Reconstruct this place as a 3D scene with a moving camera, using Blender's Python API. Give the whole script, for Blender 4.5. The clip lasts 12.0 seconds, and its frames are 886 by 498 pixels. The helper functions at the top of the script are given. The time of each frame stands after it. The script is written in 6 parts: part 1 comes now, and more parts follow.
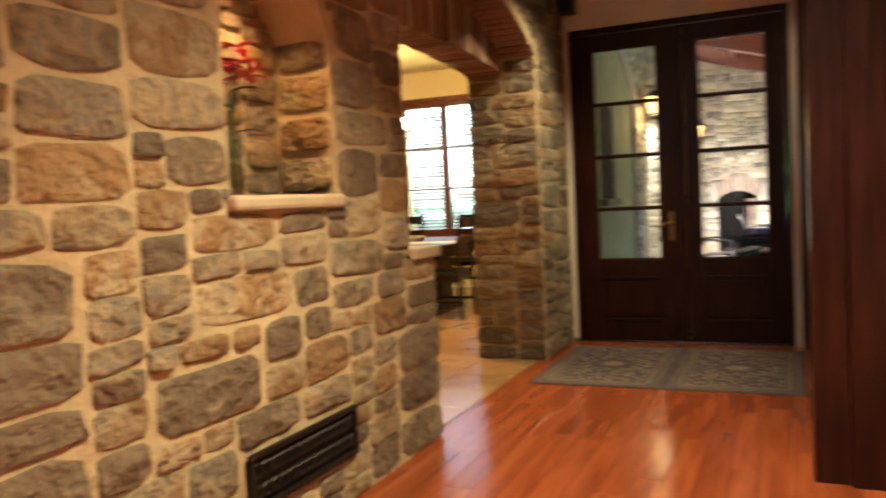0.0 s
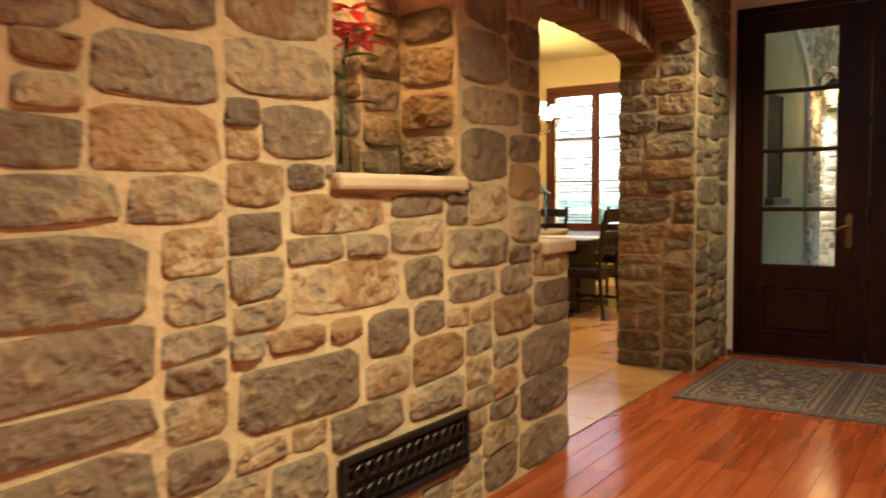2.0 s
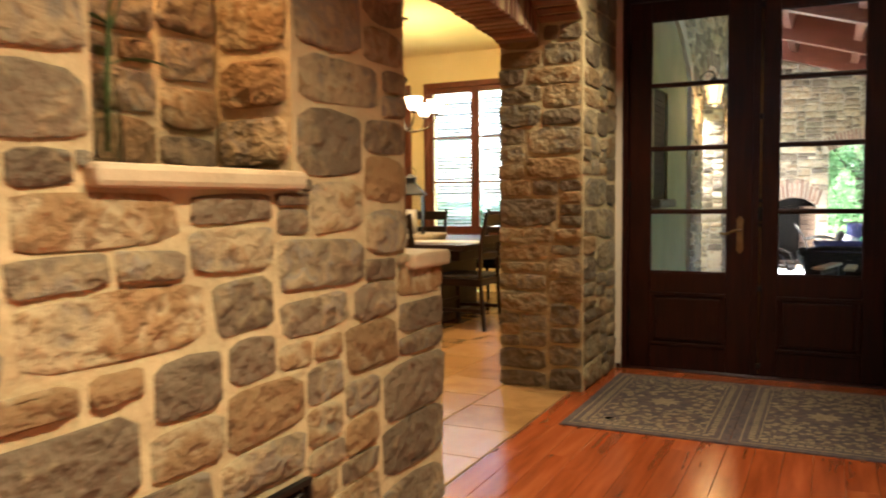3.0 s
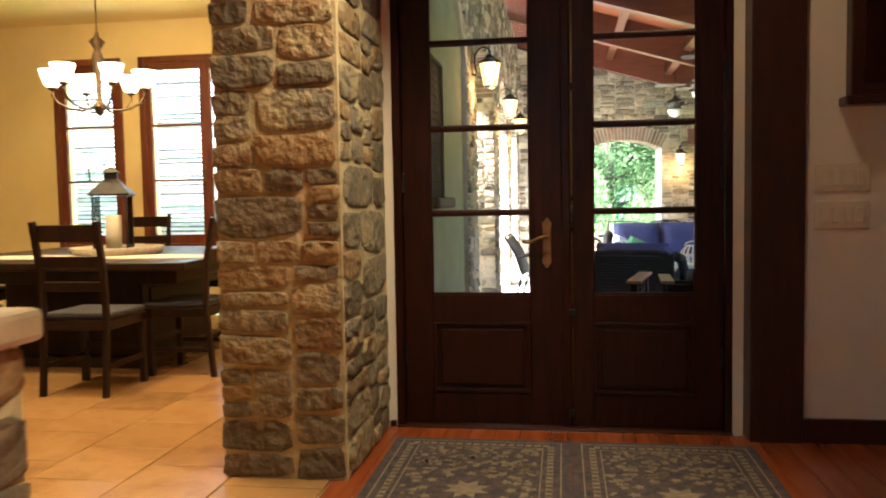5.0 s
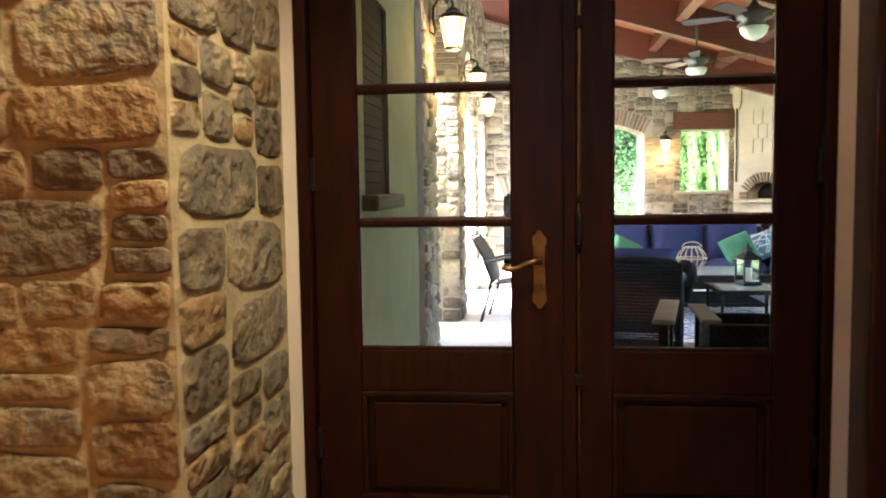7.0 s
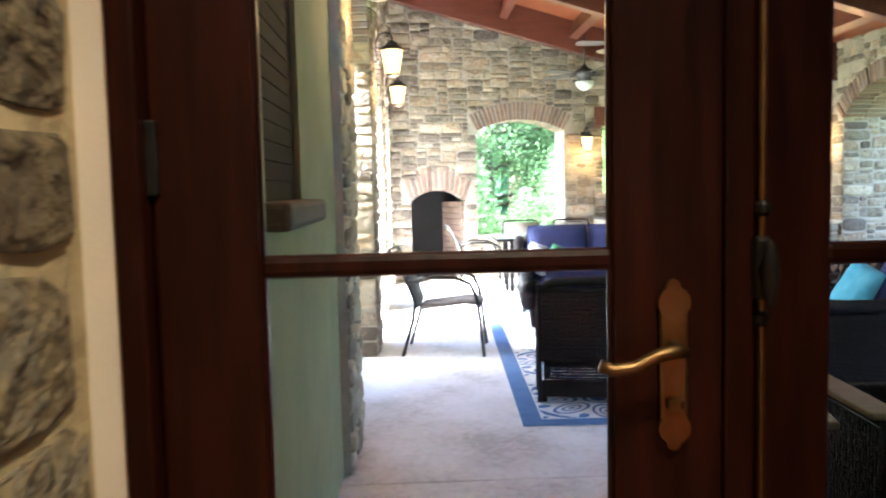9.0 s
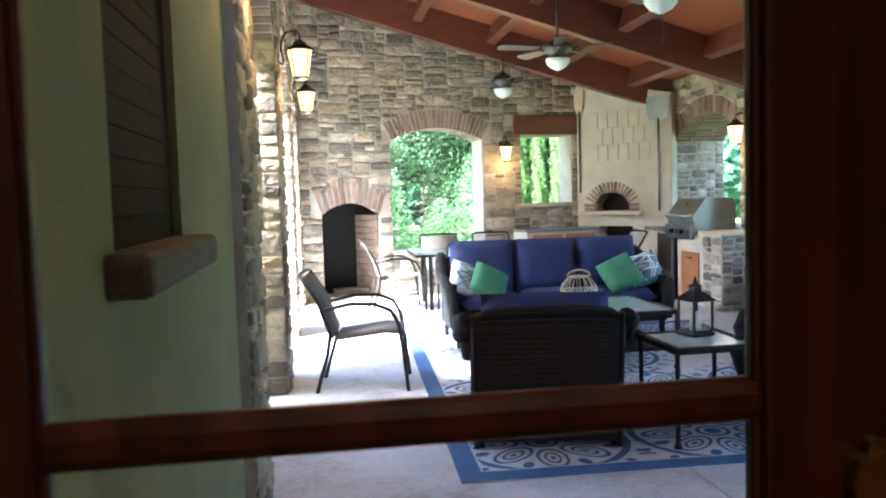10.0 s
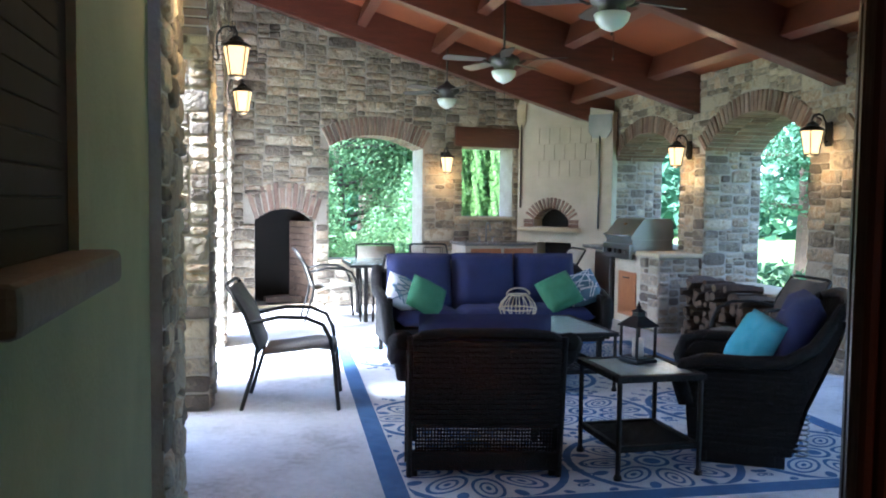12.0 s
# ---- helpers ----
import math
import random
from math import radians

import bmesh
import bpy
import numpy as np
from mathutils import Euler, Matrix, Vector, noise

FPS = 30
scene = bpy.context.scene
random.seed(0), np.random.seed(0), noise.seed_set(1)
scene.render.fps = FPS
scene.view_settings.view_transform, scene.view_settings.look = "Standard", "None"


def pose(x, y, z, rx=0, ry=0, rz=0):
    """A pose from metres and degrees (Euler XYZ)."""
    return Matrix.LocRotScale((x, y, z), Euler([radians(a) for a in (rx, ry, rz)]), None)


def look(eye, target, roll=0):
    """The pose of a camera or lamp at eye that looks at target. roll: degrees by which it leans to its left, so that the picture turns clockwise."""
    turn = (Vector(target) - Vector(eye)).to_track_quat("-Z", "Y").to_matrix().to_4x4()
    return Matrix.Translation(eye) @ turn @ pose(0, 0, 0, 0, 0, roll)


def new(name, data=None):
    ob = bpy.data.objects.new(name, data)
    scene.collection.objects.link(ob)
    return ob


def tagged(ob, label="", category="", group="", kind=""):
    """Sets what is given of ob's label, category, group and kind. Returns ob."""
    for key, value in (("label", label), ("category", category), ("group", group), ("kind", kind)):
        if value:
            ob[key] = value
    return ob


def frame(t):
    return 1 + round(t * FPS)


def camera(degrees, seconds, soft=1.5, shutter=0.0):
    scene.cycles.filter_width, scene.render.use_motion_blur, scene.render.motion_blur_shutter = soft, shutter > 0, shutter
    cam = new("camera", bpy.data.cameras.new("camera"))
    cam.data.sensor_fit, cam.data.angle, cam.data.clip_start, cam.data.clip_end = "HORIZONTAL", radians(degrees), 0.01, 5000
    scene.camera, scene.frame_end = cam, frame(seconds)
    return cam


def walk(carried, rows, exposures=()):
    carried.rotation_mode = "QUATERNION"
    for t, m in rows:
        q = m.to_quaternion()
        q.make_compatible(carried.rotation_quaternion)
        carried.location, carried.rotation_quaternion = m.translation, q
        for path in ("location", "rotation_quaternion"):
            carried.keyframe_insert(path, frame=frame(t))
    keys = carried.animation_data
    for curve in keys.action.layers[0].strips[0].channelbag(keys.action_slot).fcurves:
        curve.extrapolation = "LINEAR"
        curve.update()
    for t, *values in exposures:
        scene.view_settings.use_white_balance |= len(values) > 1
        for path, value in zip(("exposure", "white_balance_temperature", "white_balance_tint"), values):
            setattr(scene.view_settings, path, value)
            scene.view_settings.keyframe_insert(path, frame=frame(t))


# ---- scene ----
cam = camera(58.3, 12.0, soft=1.9, shutter=0.5)
PATH = [
    (0, (0.735, -6.300, 1.156), (-0.068, -4.472, 1.043), -2.80),
    (0.5, (0.810, -6.289, 1.175), (-0.371, -4.681, 1.043), -1.30),
    (1, (0.838, -6.297, 1.172), (-0.508, -4.825, 1.026), -1.20),
    (1.5, (0.807, -6.234, 1.147), (-0.477, -4.707, 0.999), -1.00),
    (2, (0.662, -5.975, 1.134), (-0.466, -4.328, 1.011), -0.50),
    (2.5, (0.519, -5.679, 1.131), (-0.494, -3.958, 1.027), -0.60),
    (3, (0.408, -5.362, 1.133), (-0.466, -3.568, 1.012), -0.50),
    (3.5, (0.303, -5.014, 1.136), (-0.381, -3.139, 1.007), -0.80),
    (5.3, (-0.051, -3.659, 1.113), (-0.322, -1.681, 0.984), -1.10),
    (5.5, (-0.060, -3.520, 1.138), (-0.320, -1.541, 0.999), -1.20),
    (6, (-0.082, -3.159, 1.149), (-0.316, -1.177, 1.009), -1.00),
    (6.5, (-0.111, -2.820, 1.151), (-0.314, -0.836, 1.009), -0.60),
    (6.7, (-0.113, -2.674, 1.156), (-0.328, -0.691, 1.003), -0.80),
    (8.5, (-0.400, -1.469, 1.144), (-0.484, 0.484, 0.994), -1.67),
    (9, (-0.451, -1.108, 1.151), (-0.383, 0.845, 1.004), -1.30),
    (9.5, (-0.482, -0.766, 1.176), (-0.291, 1.181, 1.044), -2.27),
    (10, (-0.480, -0.538, 1.200), (-0.190, 1.396, 1.068), -1.70),
    (10.5, (-0.472, -0.428, 1.220), (-0.113, 1.495, 1.094), -0.20),
    (11, (-0.469, -0.379, 1.226), (-0.053, 1.533, 1.101), 0.60),
    (11.5, (-0.463, -0.348, 1.225), (-0.024, 1.559, 1.105), 0.70),
    (12, (-0.462, -0.338, 1.226), (-0.016, 1.566, 1.113), 0.73),
]
EXPOSURES = [(0, 4.45, 6400, 10), (3.5, 4.5, 6250, 10), (5.5, 4.75, 6300, 10), (6.5, 4.85, 6200, 10), (8.5, 4.9, 5800, 10), (9.2, 4.55, 5700, 10), (10.0, 4.1, 5500, 10), (10.8, 3.70, 5080, 10), (12.0, 3.58, 5080, 10)]
walk(cam, [(t, look(eye, target, roll)) for t, eye, target, roll in PATH], EXPOSURES)

# ---- world, sun, large lights ----
world = bpy.data.worlds.new("sky")
scene.world = world
world.use_nodes = True
wn, wl = world.node_tree.nodes, world.node_tree.links
sky = wn.new("ShaderNodeTexSky")
sky.sky_type, sky.sun_disc = "NISHITA", False
sky.sun_elevation, sky.sun_rotation = radians(50), radians(243)
sky.air_density, sky.dust_density = 1.0, 3.0
wl.new(sky.outputs[0], wn["Background"].inputs[0])
wn["Background"].inputs[1].default_value = 0.15


def lamp(name, kind, at, power, colour, size=0.1, target=None, cone=90.0):
    """A lamp of the place at its spot."""
    d = bpy.data.lights.new(name, kind)
    d.energy, d.color = power, colour
    if kind == "AREA":
        d.shape, d.size = "DISK", size
    elif kind == "SUN":
        d.angle = radians(size)
    else:
        d.shadow_soft_size = size
    if kind == "SPOT":
        d.spot_size, d.spot_blend = radians(cone), 0.8
    ob = new(name, d)
    ob.matrix_world = look(at, target) if target else pose(*at)
    return ob


WARM = (1.0, 0.81, 0.51)
lamp("sun", "SUN", (-10, -2.2, 13), 5.0, (1.0, 0.97, 0.93), 16, (0, 3, 0))
for x, y, power, cone, tx in ((0.70, -4.3, 28, 114, 0.62), (0.0, -1.35, 10.5, 84, -1.1), (0.62, -0.8, 1.0, 110, 0.75)):
    lamp("ceiling_downlight_glow", "SPOT", (x, y, 2.93), power, WARM, 0.06, (tx, y + 0.4 * (tx < 0), 0), cone)
lamp("niche_light", "SPOT", (-0.97, -3.93, 2.02), 1.2, (1.0, 0.55, 0.22), 0.03, (-1.02, -3.93, 1.2), 110)
# Added fill by the archway, no fitting there: brightens the dining floor.
lamp("arch_fill", "SPOT", (-2.2, -0.6, 2.9), 7, (1.0, 0.66, 0.32), 0.08, (-2.1, -0.8, 0), 140)
# Added overhead fill for the dining room, besides its chandelier.
lamp("dining_fill", "AREA", (-3.2, 0.2, 2.92), 3.2, (1.0, 0.7, 0.36), 0.3, (-3.2, 0.2, 0))

# ---- materials ----


def surf(name, cols, scale=6.0, rough=0.6, metal=0.0, bump=0.25, bscale=70.0, stretch=(1, 1, 1), rnd=0.0, hue=0.0, wear=0.25, spec=0.5,
         turn=0.0, deep=0.02, rv=0.12):
    """A material: colours blended by coarse and fine noise at real size, with relief; rnd: how far pieces differ in lightness."""
    m = bpy.data.materials.new(name)
    m.use_nodes = True
    n, l = m.node_tree.nodes, m.node_tree.links
    b = n["Principled BSDF"]
    geo, mp = n.new("ShaderNodeNewGeometry"), n.new("ShaderNodeMapping")
    mp.inputs["Scale"].default_value = stretch
    mp.inputs["Rotation"].default_value = (0, 0, radians(turn))
    l.new(geo.outputs["Position"], mp.inputs[0])
    vec = mp.outputs[0]
    info = n.new("ShaderNodeObjectInfo")
    add = n.new("ShaderNodeMath")
    add.operation = "ADD"
    l.new(info.outputs["Random"], add.inputs[0])
    l.new(geo.outputs["Random Per Island"], add.inputs[1])
    fr = n.new("ShaderNodeMath")
    fr.operation = "FRACT"
    l.new(add.outputs[0], fr.inputs[0])
    if rnd or hue:
        off = n.new("ShaderNodeVectorMath")
        off.operation = "MULTIPLY_ADD"
        off.inputs[1].default_value = (1, 1, 1)
        sh = n.new("ShaderNodeVectorMath")
        sh.operation = "SCALE"
        sh.inputs[0].default_value = (7.0, 13.0, 5.0)
        l.new(fr.outputs[0], sh.inputs["Scale"])
        l.new(vec, off.inputs[0])
        l.new(sh.outputs[0], off.inputs[2])
        vec = off.outputs[0]
    big, fine = n.new("ShaderNodeTexNoise"), n.new("ShaderNodeTexNoise")
    big.inputs["Scale"].default_value, big.inputs["Detail"].default_value = scale, 6
    fine.inputs["Scale"].default_value, fine.inputs["Detail"].default_value = bscale, 5
    l.new(vec, big.inputs["Vector"])
    l.new(vec, fine.inputs["Vector"])
    mixf = n.new("ShaderNodeMath")
    mixf.operation = "MULTIPLY_ADD"
    mixf.inputs[1].default_value = wear
    l.new(fine.outputs[0], mixf.inputs[0])
    l.new(big.outputs[0], mixf.inputs[2])
    sub = n.new("ShaderNodeMath")
    sub.operation = "SUBTRACT"
    sub.inputs[1].default_value = wear / 2
    l.new(mixf.outputs[0], sub.inputs[0])
    ramp = n.new("ShaderNodeValToRGB")
    while len(ramp.color_ramp.elements) < len(cols):
        ramp.color_ramp.elements.new(0.5)
    for i, c in enumerate(cols):
        e = ramp.color_ramp.elements[i]
        e.position, e.color = 0.28 + 0.44 * i / max(1, len(cols) - 1), (*c, 1)
    if hue:
        k = n.new("ShaderNodeMath")
        k.operation = "MULTIPLY_ADD"
        k.inputs[1].default_value = hue
        l.new(fr.outputs[0], k.inputs[0])
        l.new(sub.outputs[0], k.inputs[2])
        k2 = n.new("ShaderNodeMath")
        k2.operation = "SUBTRACT"
        k2.inputs[1].default_value = hue / 2
        l.new(k.outputs[0], k2.inputs[0])
        l.new(k2.outputs[0], ramp.inputs[0])
    else:
        l.new(sub.outputs[0], ramp.inputs[0])
    col = ramp.outputs[0]
    if rnd:
        hsv = n.new("ShaderNodeHueSaturation")
        wob = n.new("ShaderNodeMath")
        wob.operation = "MULTIPLY"
        wob.inputs[1].default_value = 37.7
        l.new(fr.outputs[0], wob.inputs[0])
        w2 = n.new("ShaderNodeMath")
        w2.operation = "FRACT"
        l.new(wob.outputs[0], w2.inputs[0])
        mr = n.new("ShaderNodeMapRange")
        mr.inputs[3].default_value, mr.inputs[4].default_value = 1 - rnd, 1 + rnd
        l.new(w2.outputs[0], mr.inputs[0])
        l.new(mr.outputs[0], hsv.inputs["Value"])
        l.new(col, hsv.inputs["Color"])
        col = hsv.outputs[0]
    l.new(col, b.inputs["Base Color"])
    rr = n.new("ShaderNodeMapRange")
    rr.inputs[3].default_value, rr.inputs[4].default_value = max(0.03, rough - rv), min(1, rough + rv)
    l.new(big.outputs[0], rr.inputs[0])
    l.new(rr.outputs[0], b.inputs["Roughness"])
    b.inputs["Metallic"].default_value = metal
    b.inputs["Specular IOR Level"].default_value = spec
    if bump:
        bp = n.new("ShaderNodeBump")
        bp.inputs["Strength"].default_value, bp.inputs["Distance"].default_value = bump, deep
        l.new(mixf.outputs[0], bp.inputs["Height"])
        l.new(bp.outputs[0], b.inputs["Normal"])
    return m


def glow(name, colour, strength):
    m = bpy.data.materials.new(name)
    m.use_nodes = True
    b = m.node_tree.nodes["Principled BSDF"]
    b.inputs["Base Color"].default_value = (*colour, 1)
    b.inputs["Emission Color"].default_value = (*colour, 1)
    b.inputs["Emission Strength"].default_value = strength
    return m


def glass(name, tint=(1, 1, 1), rough=0.0):
    """Clear thin pane: mostly straight through, with a gloss that follows Fresnel."""
    m = bpy.data.materials.new(name)
    m.use_nodes = True
    n, l = m.node_tree.nodes, m.node_tree.links
    n.remove(n["Principled BSDF"])
    tr, gl, fr, mx = (n.new("ShaderNode" + k) for k in ("BsdfTransparent", "BsdfGlossy", "Fresnel", "MixShader"))
    tr.inputs[0].default_value = (*tint, 1)
    gl.inputs["Roughness"].default_value = rough
    fr.inputs[0].default_value = 1.12
    l.new(fr.outputs[0], mx.inputs[0])
    l.new(tr.outputs[0], mx.inputs[1])
    l.new(gl.outputs[0], mx.inputs[2])
    l.new(mx.outputs[0], n["Material Output"].inputs[0])
    return m


def thin_sheet(name, cols, trans):
    m = surf(name, cols, 0.8, 0.6, bump=0.0, bscale=9, rnd=0.35, spec=0.12)
    n, l = m.node_tree.nodes, m.node_tree.links
    b, tr, mx = n["Principled BSDF"], n.new("ShaderNodeBsdfTranslucent"), n.new("ShaderNodeMixShader")
    col = b.inputs["Base Color"].links[0].from_socket
    l.new(col, tr.inputs[0])
    mx.inputs[0].default_value = trans
    l.new(b.outputs[0], mx.inputs[1])
    l.new(tr.outputs[0], mx.inputs[2])
    l.new(mx.outputs[0], n["Material Output"].inputs[0])
    return m


# Same stone as the patio's, its colour warmed for the lamplight on it.
HALL_STONE = surf("lamplit fieldstone", [(0.15, 0.112, 0.068), (0.25, 0.192, 0.106), (0.185, 0.158, 0.118), (0.29, 0.226, 0.128), (0.35, 0.278, 0.16), (0.25, 0.155, 0.068)], 4, 0.85, bump=1.0, bscale=20, rnd=0.22, hue=0.75, wear=0.6, deep=0.06)
PATIO_STONE = surf("grey-tan fieldstone", [(0.145, 0.118, 0.088), (0.27, 0.222, 0.155), (0.205, 0.182, 0.146), (0.36, 0.298, 0.21), (0.28, 0.198, 0.12), (0.40, 0.342, 0.25)], 6, 0.85, bump=1.0, bscale=26, rnd=0.3, hue=0.7, wear=0.5, deep=0.04)
MORTAR = surf("sandy mortar", [(0.40, 0.315, 0.175), (0.53, 0.43, 0.25)], 6, 0.95, bump=1.0, bscale=34, deep=0.03)
PATIO_MORTAR = surf("pale grey mortar", [(0.31, 0.275, 0.22), (0.42, 0.38, 0.31)], 7, 0.95, bump=0.8, bscale=60)
BRICK = surf("old red brick", [(0.20, 0.085, 0.05), (0.30, 0.14, 0.085), (0.24, 0.14, 0.10)], 9, 0.85, bump=0.5, bscale=80, rnd=0.25, hue=0.5)
PATIO_BRICK = surf("tan-red brick", [(0.17, 0.105, 0.075), (0.26, 0.175, 0.125), (0.21, 0.16, 0.125)], 9, 0.85, bump=0.5, bscale=80, rnd=0.25, hue=0.5)
CHERRY = surf("red-brown varnished floorboard", [(0.17, 0.036, 0.010), (0.26, 0.058, 0.016), (0.32, 0.085, 0.026)], 4, 0.20, bump=0.0, bscale=14, stretch=(3.5, 0.35, 1), rnd=0.10, hue=0.12, wear=0.15, rv=0.04)
DOORWOOD = surf("dark mahogany", [(0.009, 0.0018, 0.0009), (0.018, 0.0034, 0.0014), (0.031, 0.0060, 0.0023)], 4, 0.34, spec=0.25, bump=0.08, bscale=60, stretch=(8, 8, 0.8))
TRIMWOOD = surf("mahogany trim", [(0.024, 0.006, 0.003), (0.045, 0.011, 0.005)], 4, 0.35, bump=0.08, bscale=60, stretch=(8, 8, 0.8))
PLASTER = surf("warm white plaster", [(0.66, 0.60, 0.50), (0.72, 0.66, 0.56)], 3, 0.85, bump=0.12, bscale=140)
YELLOW = surf("pale yellow plaster", [(0.70, 0.55, 0.26), (0.76, 0.61, 0.31)], 2, 0.85, bump=0.1, bscale=120)
STUCCO = surf("grey-green stucco", [(0.165, 0.165, 0.085), (0.215, 0.215, 0.12)], 4, 0.9, bump=0.4, bscale=90)
OVENSTUCCO = surf("cream stucco", [(0.42, 0.37, 0.275), (0.53, 0.475, 0.365)], 4, 0.9, bump=0.3, bscale=90)
CONCRETE = surf("pale stained concrete", [(0.34, 0.34, 0.335), (0.48, 0.485, 0.49), (0.57, 0.575, 0.58), (0.64, 0.645, 0.65)], 2.2, 0.5, bump=0.15, bscale=30, wear=0.5)
TILE = surf("honey floor tile", [(0.30, 0.165, 0.062), (0.39, 0.225, 0.092), (0.34, 0.188, 0.072)], 5, 0.2, bump=0.05, bscale=50, rnd=0.12, hue=0.3)
GROUT = surf("tan grout", [(0.22, 0.15, 0.09), (0.28, 0.20, 0.12)], 9, 0.9)
ROOFWOOD = surf("red-brown ceiling boards", [(0.19, 0.046, 0.013), (0.29, 0.082, 0.024)], 4, 0.45, bump=0.15, bscale=40, stretch=(1, 8, 1), rnd=0.2)
BEAMWOOD = surf("red-brown stained beam", [(0.070, 0.018, 0.010), (0.13, 0.034, 0.017)], 4, 0.34, spec=0.8, bump=0.15, bscale=50, stretch=(1, 8, 8))
SHUTTER = surf("weathered dark brown shutter wood", [(0.012, 0.008, 0.006), (0.025, 0.016, 0.011)], 5, 0.85, spec=0.15, bump=0.1, bscale=60, stretch=(6, 6, 0.8))
SILLSTONE = surf("grey-brown sill stone", [(0.055, 0.043, 0.031), (0.10, 0.08, 0.06)], 7, 0.8, bump=0.5, bscale=60)
CAPSTONE = surf("tan cap stone", [(0.42, 0.34, 0.22), (0.54, 0.45, 0.30)], 7, 0.7, bump=0.4, bscale=60)
BLACKIRON = surf("black iron", [(0.012, 0.011, 0.010), (0.03, 0.027, 0.024)], 20, 0.45, metal=0.6, bump=0.1)
SOOT = surf("sooty firebrick", [(0.004, 0.0035, 0.003), (0.014, 0.012, 0.010)], 3, 0.95, bump=0.4)
PANE = glass("window pane")
BRASS = surf("aged brass", [(0.19, 0.12, 0.05), (0.28, 0.185, 0.08)], 20, 0.38, metal=1.0, bump=0.05)

# ---- builders ----


def link(name, bm, material, parent=None, label="", m=None, smooth=False):
    me = bpy.data.meshes.new(name)
    if smooth:
        for f in bm.faces:
            f.smooth = True
    bm.to_mesh(me)
    bm.free()
    if material:
        me.materials.append(material)
    ob = new(name, me)
    if parent is not None:
        ob.parent = parent
    if m is not None:
        ob.matrix_basis = m
    if label:
        ob["label"] = label
    return ob


def part(name, bm, material, parent, label="", m=None, smooth=False):
    return link(name, bm, material, parent, label, m, smooth)


def base_of(name, x, y, z, rz=0.0, label="", category="", group="", kind=""):
    ob = new(name)
    ob.matrix_basis = pose(x, y, z, 0, 0, rz)
    return tagged(ob, label, category, group, kind)


def box(bm, x0, x1, y0, y1, z0, z1, m=None, bev=0.0):
    """Adds a box, with its edges eased by bev."""
    mm = Matrix.LocRotScale(((x0 + x1) / 2, (y0 + y1) / 2, (z0 + z1) / 2), None, (abs(x1 - x0), abs(y1 - y0), abs(z1 - z0)))
    vs = bmesh.ops.create_cube(bm, size=1.0, matrix=mm)["verts"]
    if bev:
        es = list({e for v in vs for e in v.link_edges})
        r = bmesh.ops.bevel(bm, geom=es, offset=bev, segments=2, profile=0.5, affect="EDGES", clamp_overlap=True)
        vs = list({v for f in r["faces"] for v in f.verts} | {v for v in vs if v.is_valid})
    if m is not None:
        bmesh.ops.transform(bm, matrix=m, verts=[v for v in vs if v.is_valid])
    return vs


def boxes(*rows, bev=0.0):
    bm = bmesh.new()
    for r in rows:
        box(bm, *r, bev=bev)
    return bm


def tube(bm, pts, r, n=8, taper=1.0, closed=False):
    """Adds a round bar through the points."""
    pts = [Vector(p) for p in pts]
    rings = []
    last = len(pts) - 1
    side = None
    for i, p in enumerate(pts):
        a, b = pts[max(0, i - 1)], pts[min(last, i + 1)]
        if closed:
            a, b = pts[i - 1], pts[(i + 1) % len(pts)]
        d = (b - a).normalized()
        if side is None:
            side = d.orthogonal().normalized()
        side = (side - d * side.dot(d)).normalized()
        up = d.cross(side)
        rad = r * (1 + (taper - 1) * i / max(1, last))
        rings.append([bm.verts.new(p + (side * math.cos(2 * math.pi * k / n) + up * math.sin(2 * math.pi * k / n)) * rad) for k in range(n)])
    pairs = list(zip(rings, rings[1:])) + ([(rings[-1], rings[0])] if closed else [])
    for ra, rb in pairs:
        for k in range(n):
            bm.faces.new((ra[k], ra[(k + 1) % n], rb[(k + 1) % n], rb[k]))
    if not closed:
        bm.faces.new(rings[0][::-1])
        bm.faces.new(rings[-1])


def lathe(bm, profile, n=16, at=(0, 0, 0), square=False):
    """Adds a turned shape from (radius, height) pairs; square: four-sided."""
    n = 4 if square else n
    off = math.pi / 4 if square else 0
    rings = []
    for r, z in profile:
        rings.append([bm.verts.new((at[0] + r * math.cos(off + 2 * math.pi * k / n), at[1] + r * math.sin(off + 2 * math.pi * k / n), at[2] + z)) for k in range(n)])
    for ra, rb in zip(rings, rings[1:]):
        for k in range(n):
            bm.faces.new((ra[k], ra[(k + 1) % n], rb[(k + 1) % n], rb[k]))
    bm.faces.new(rings[0][::-1])
    bm.faces.new(rings[-1])


def segment(c, half, z, rise):
    """The underside of a segmental arch over c, of that half span, spring height and rise."""
    rad = (half * half + rise * rise) / (2 * rise)
    return lambda u: z + rise - rad + math.sqrt(max(0.0, rad * rad - (u - c) ** 2))


def flat(z):
    return lambda u: z


def solids(u, base, top, holes):
    """The stretches of height that are wall at u."""
    out, z = [], base(u)
    for a, b, lo, hi in sorted((h for h in holes if h[0] < u < h[1]), key=lambda h: h[2](u)):
        if lo(u) > z + 0.001:
            out.append((z, lo(u)))
        z = max(z, hi(u))
    if top(u) > z + 0.001:
        out.append((z, top(u)))
    return out


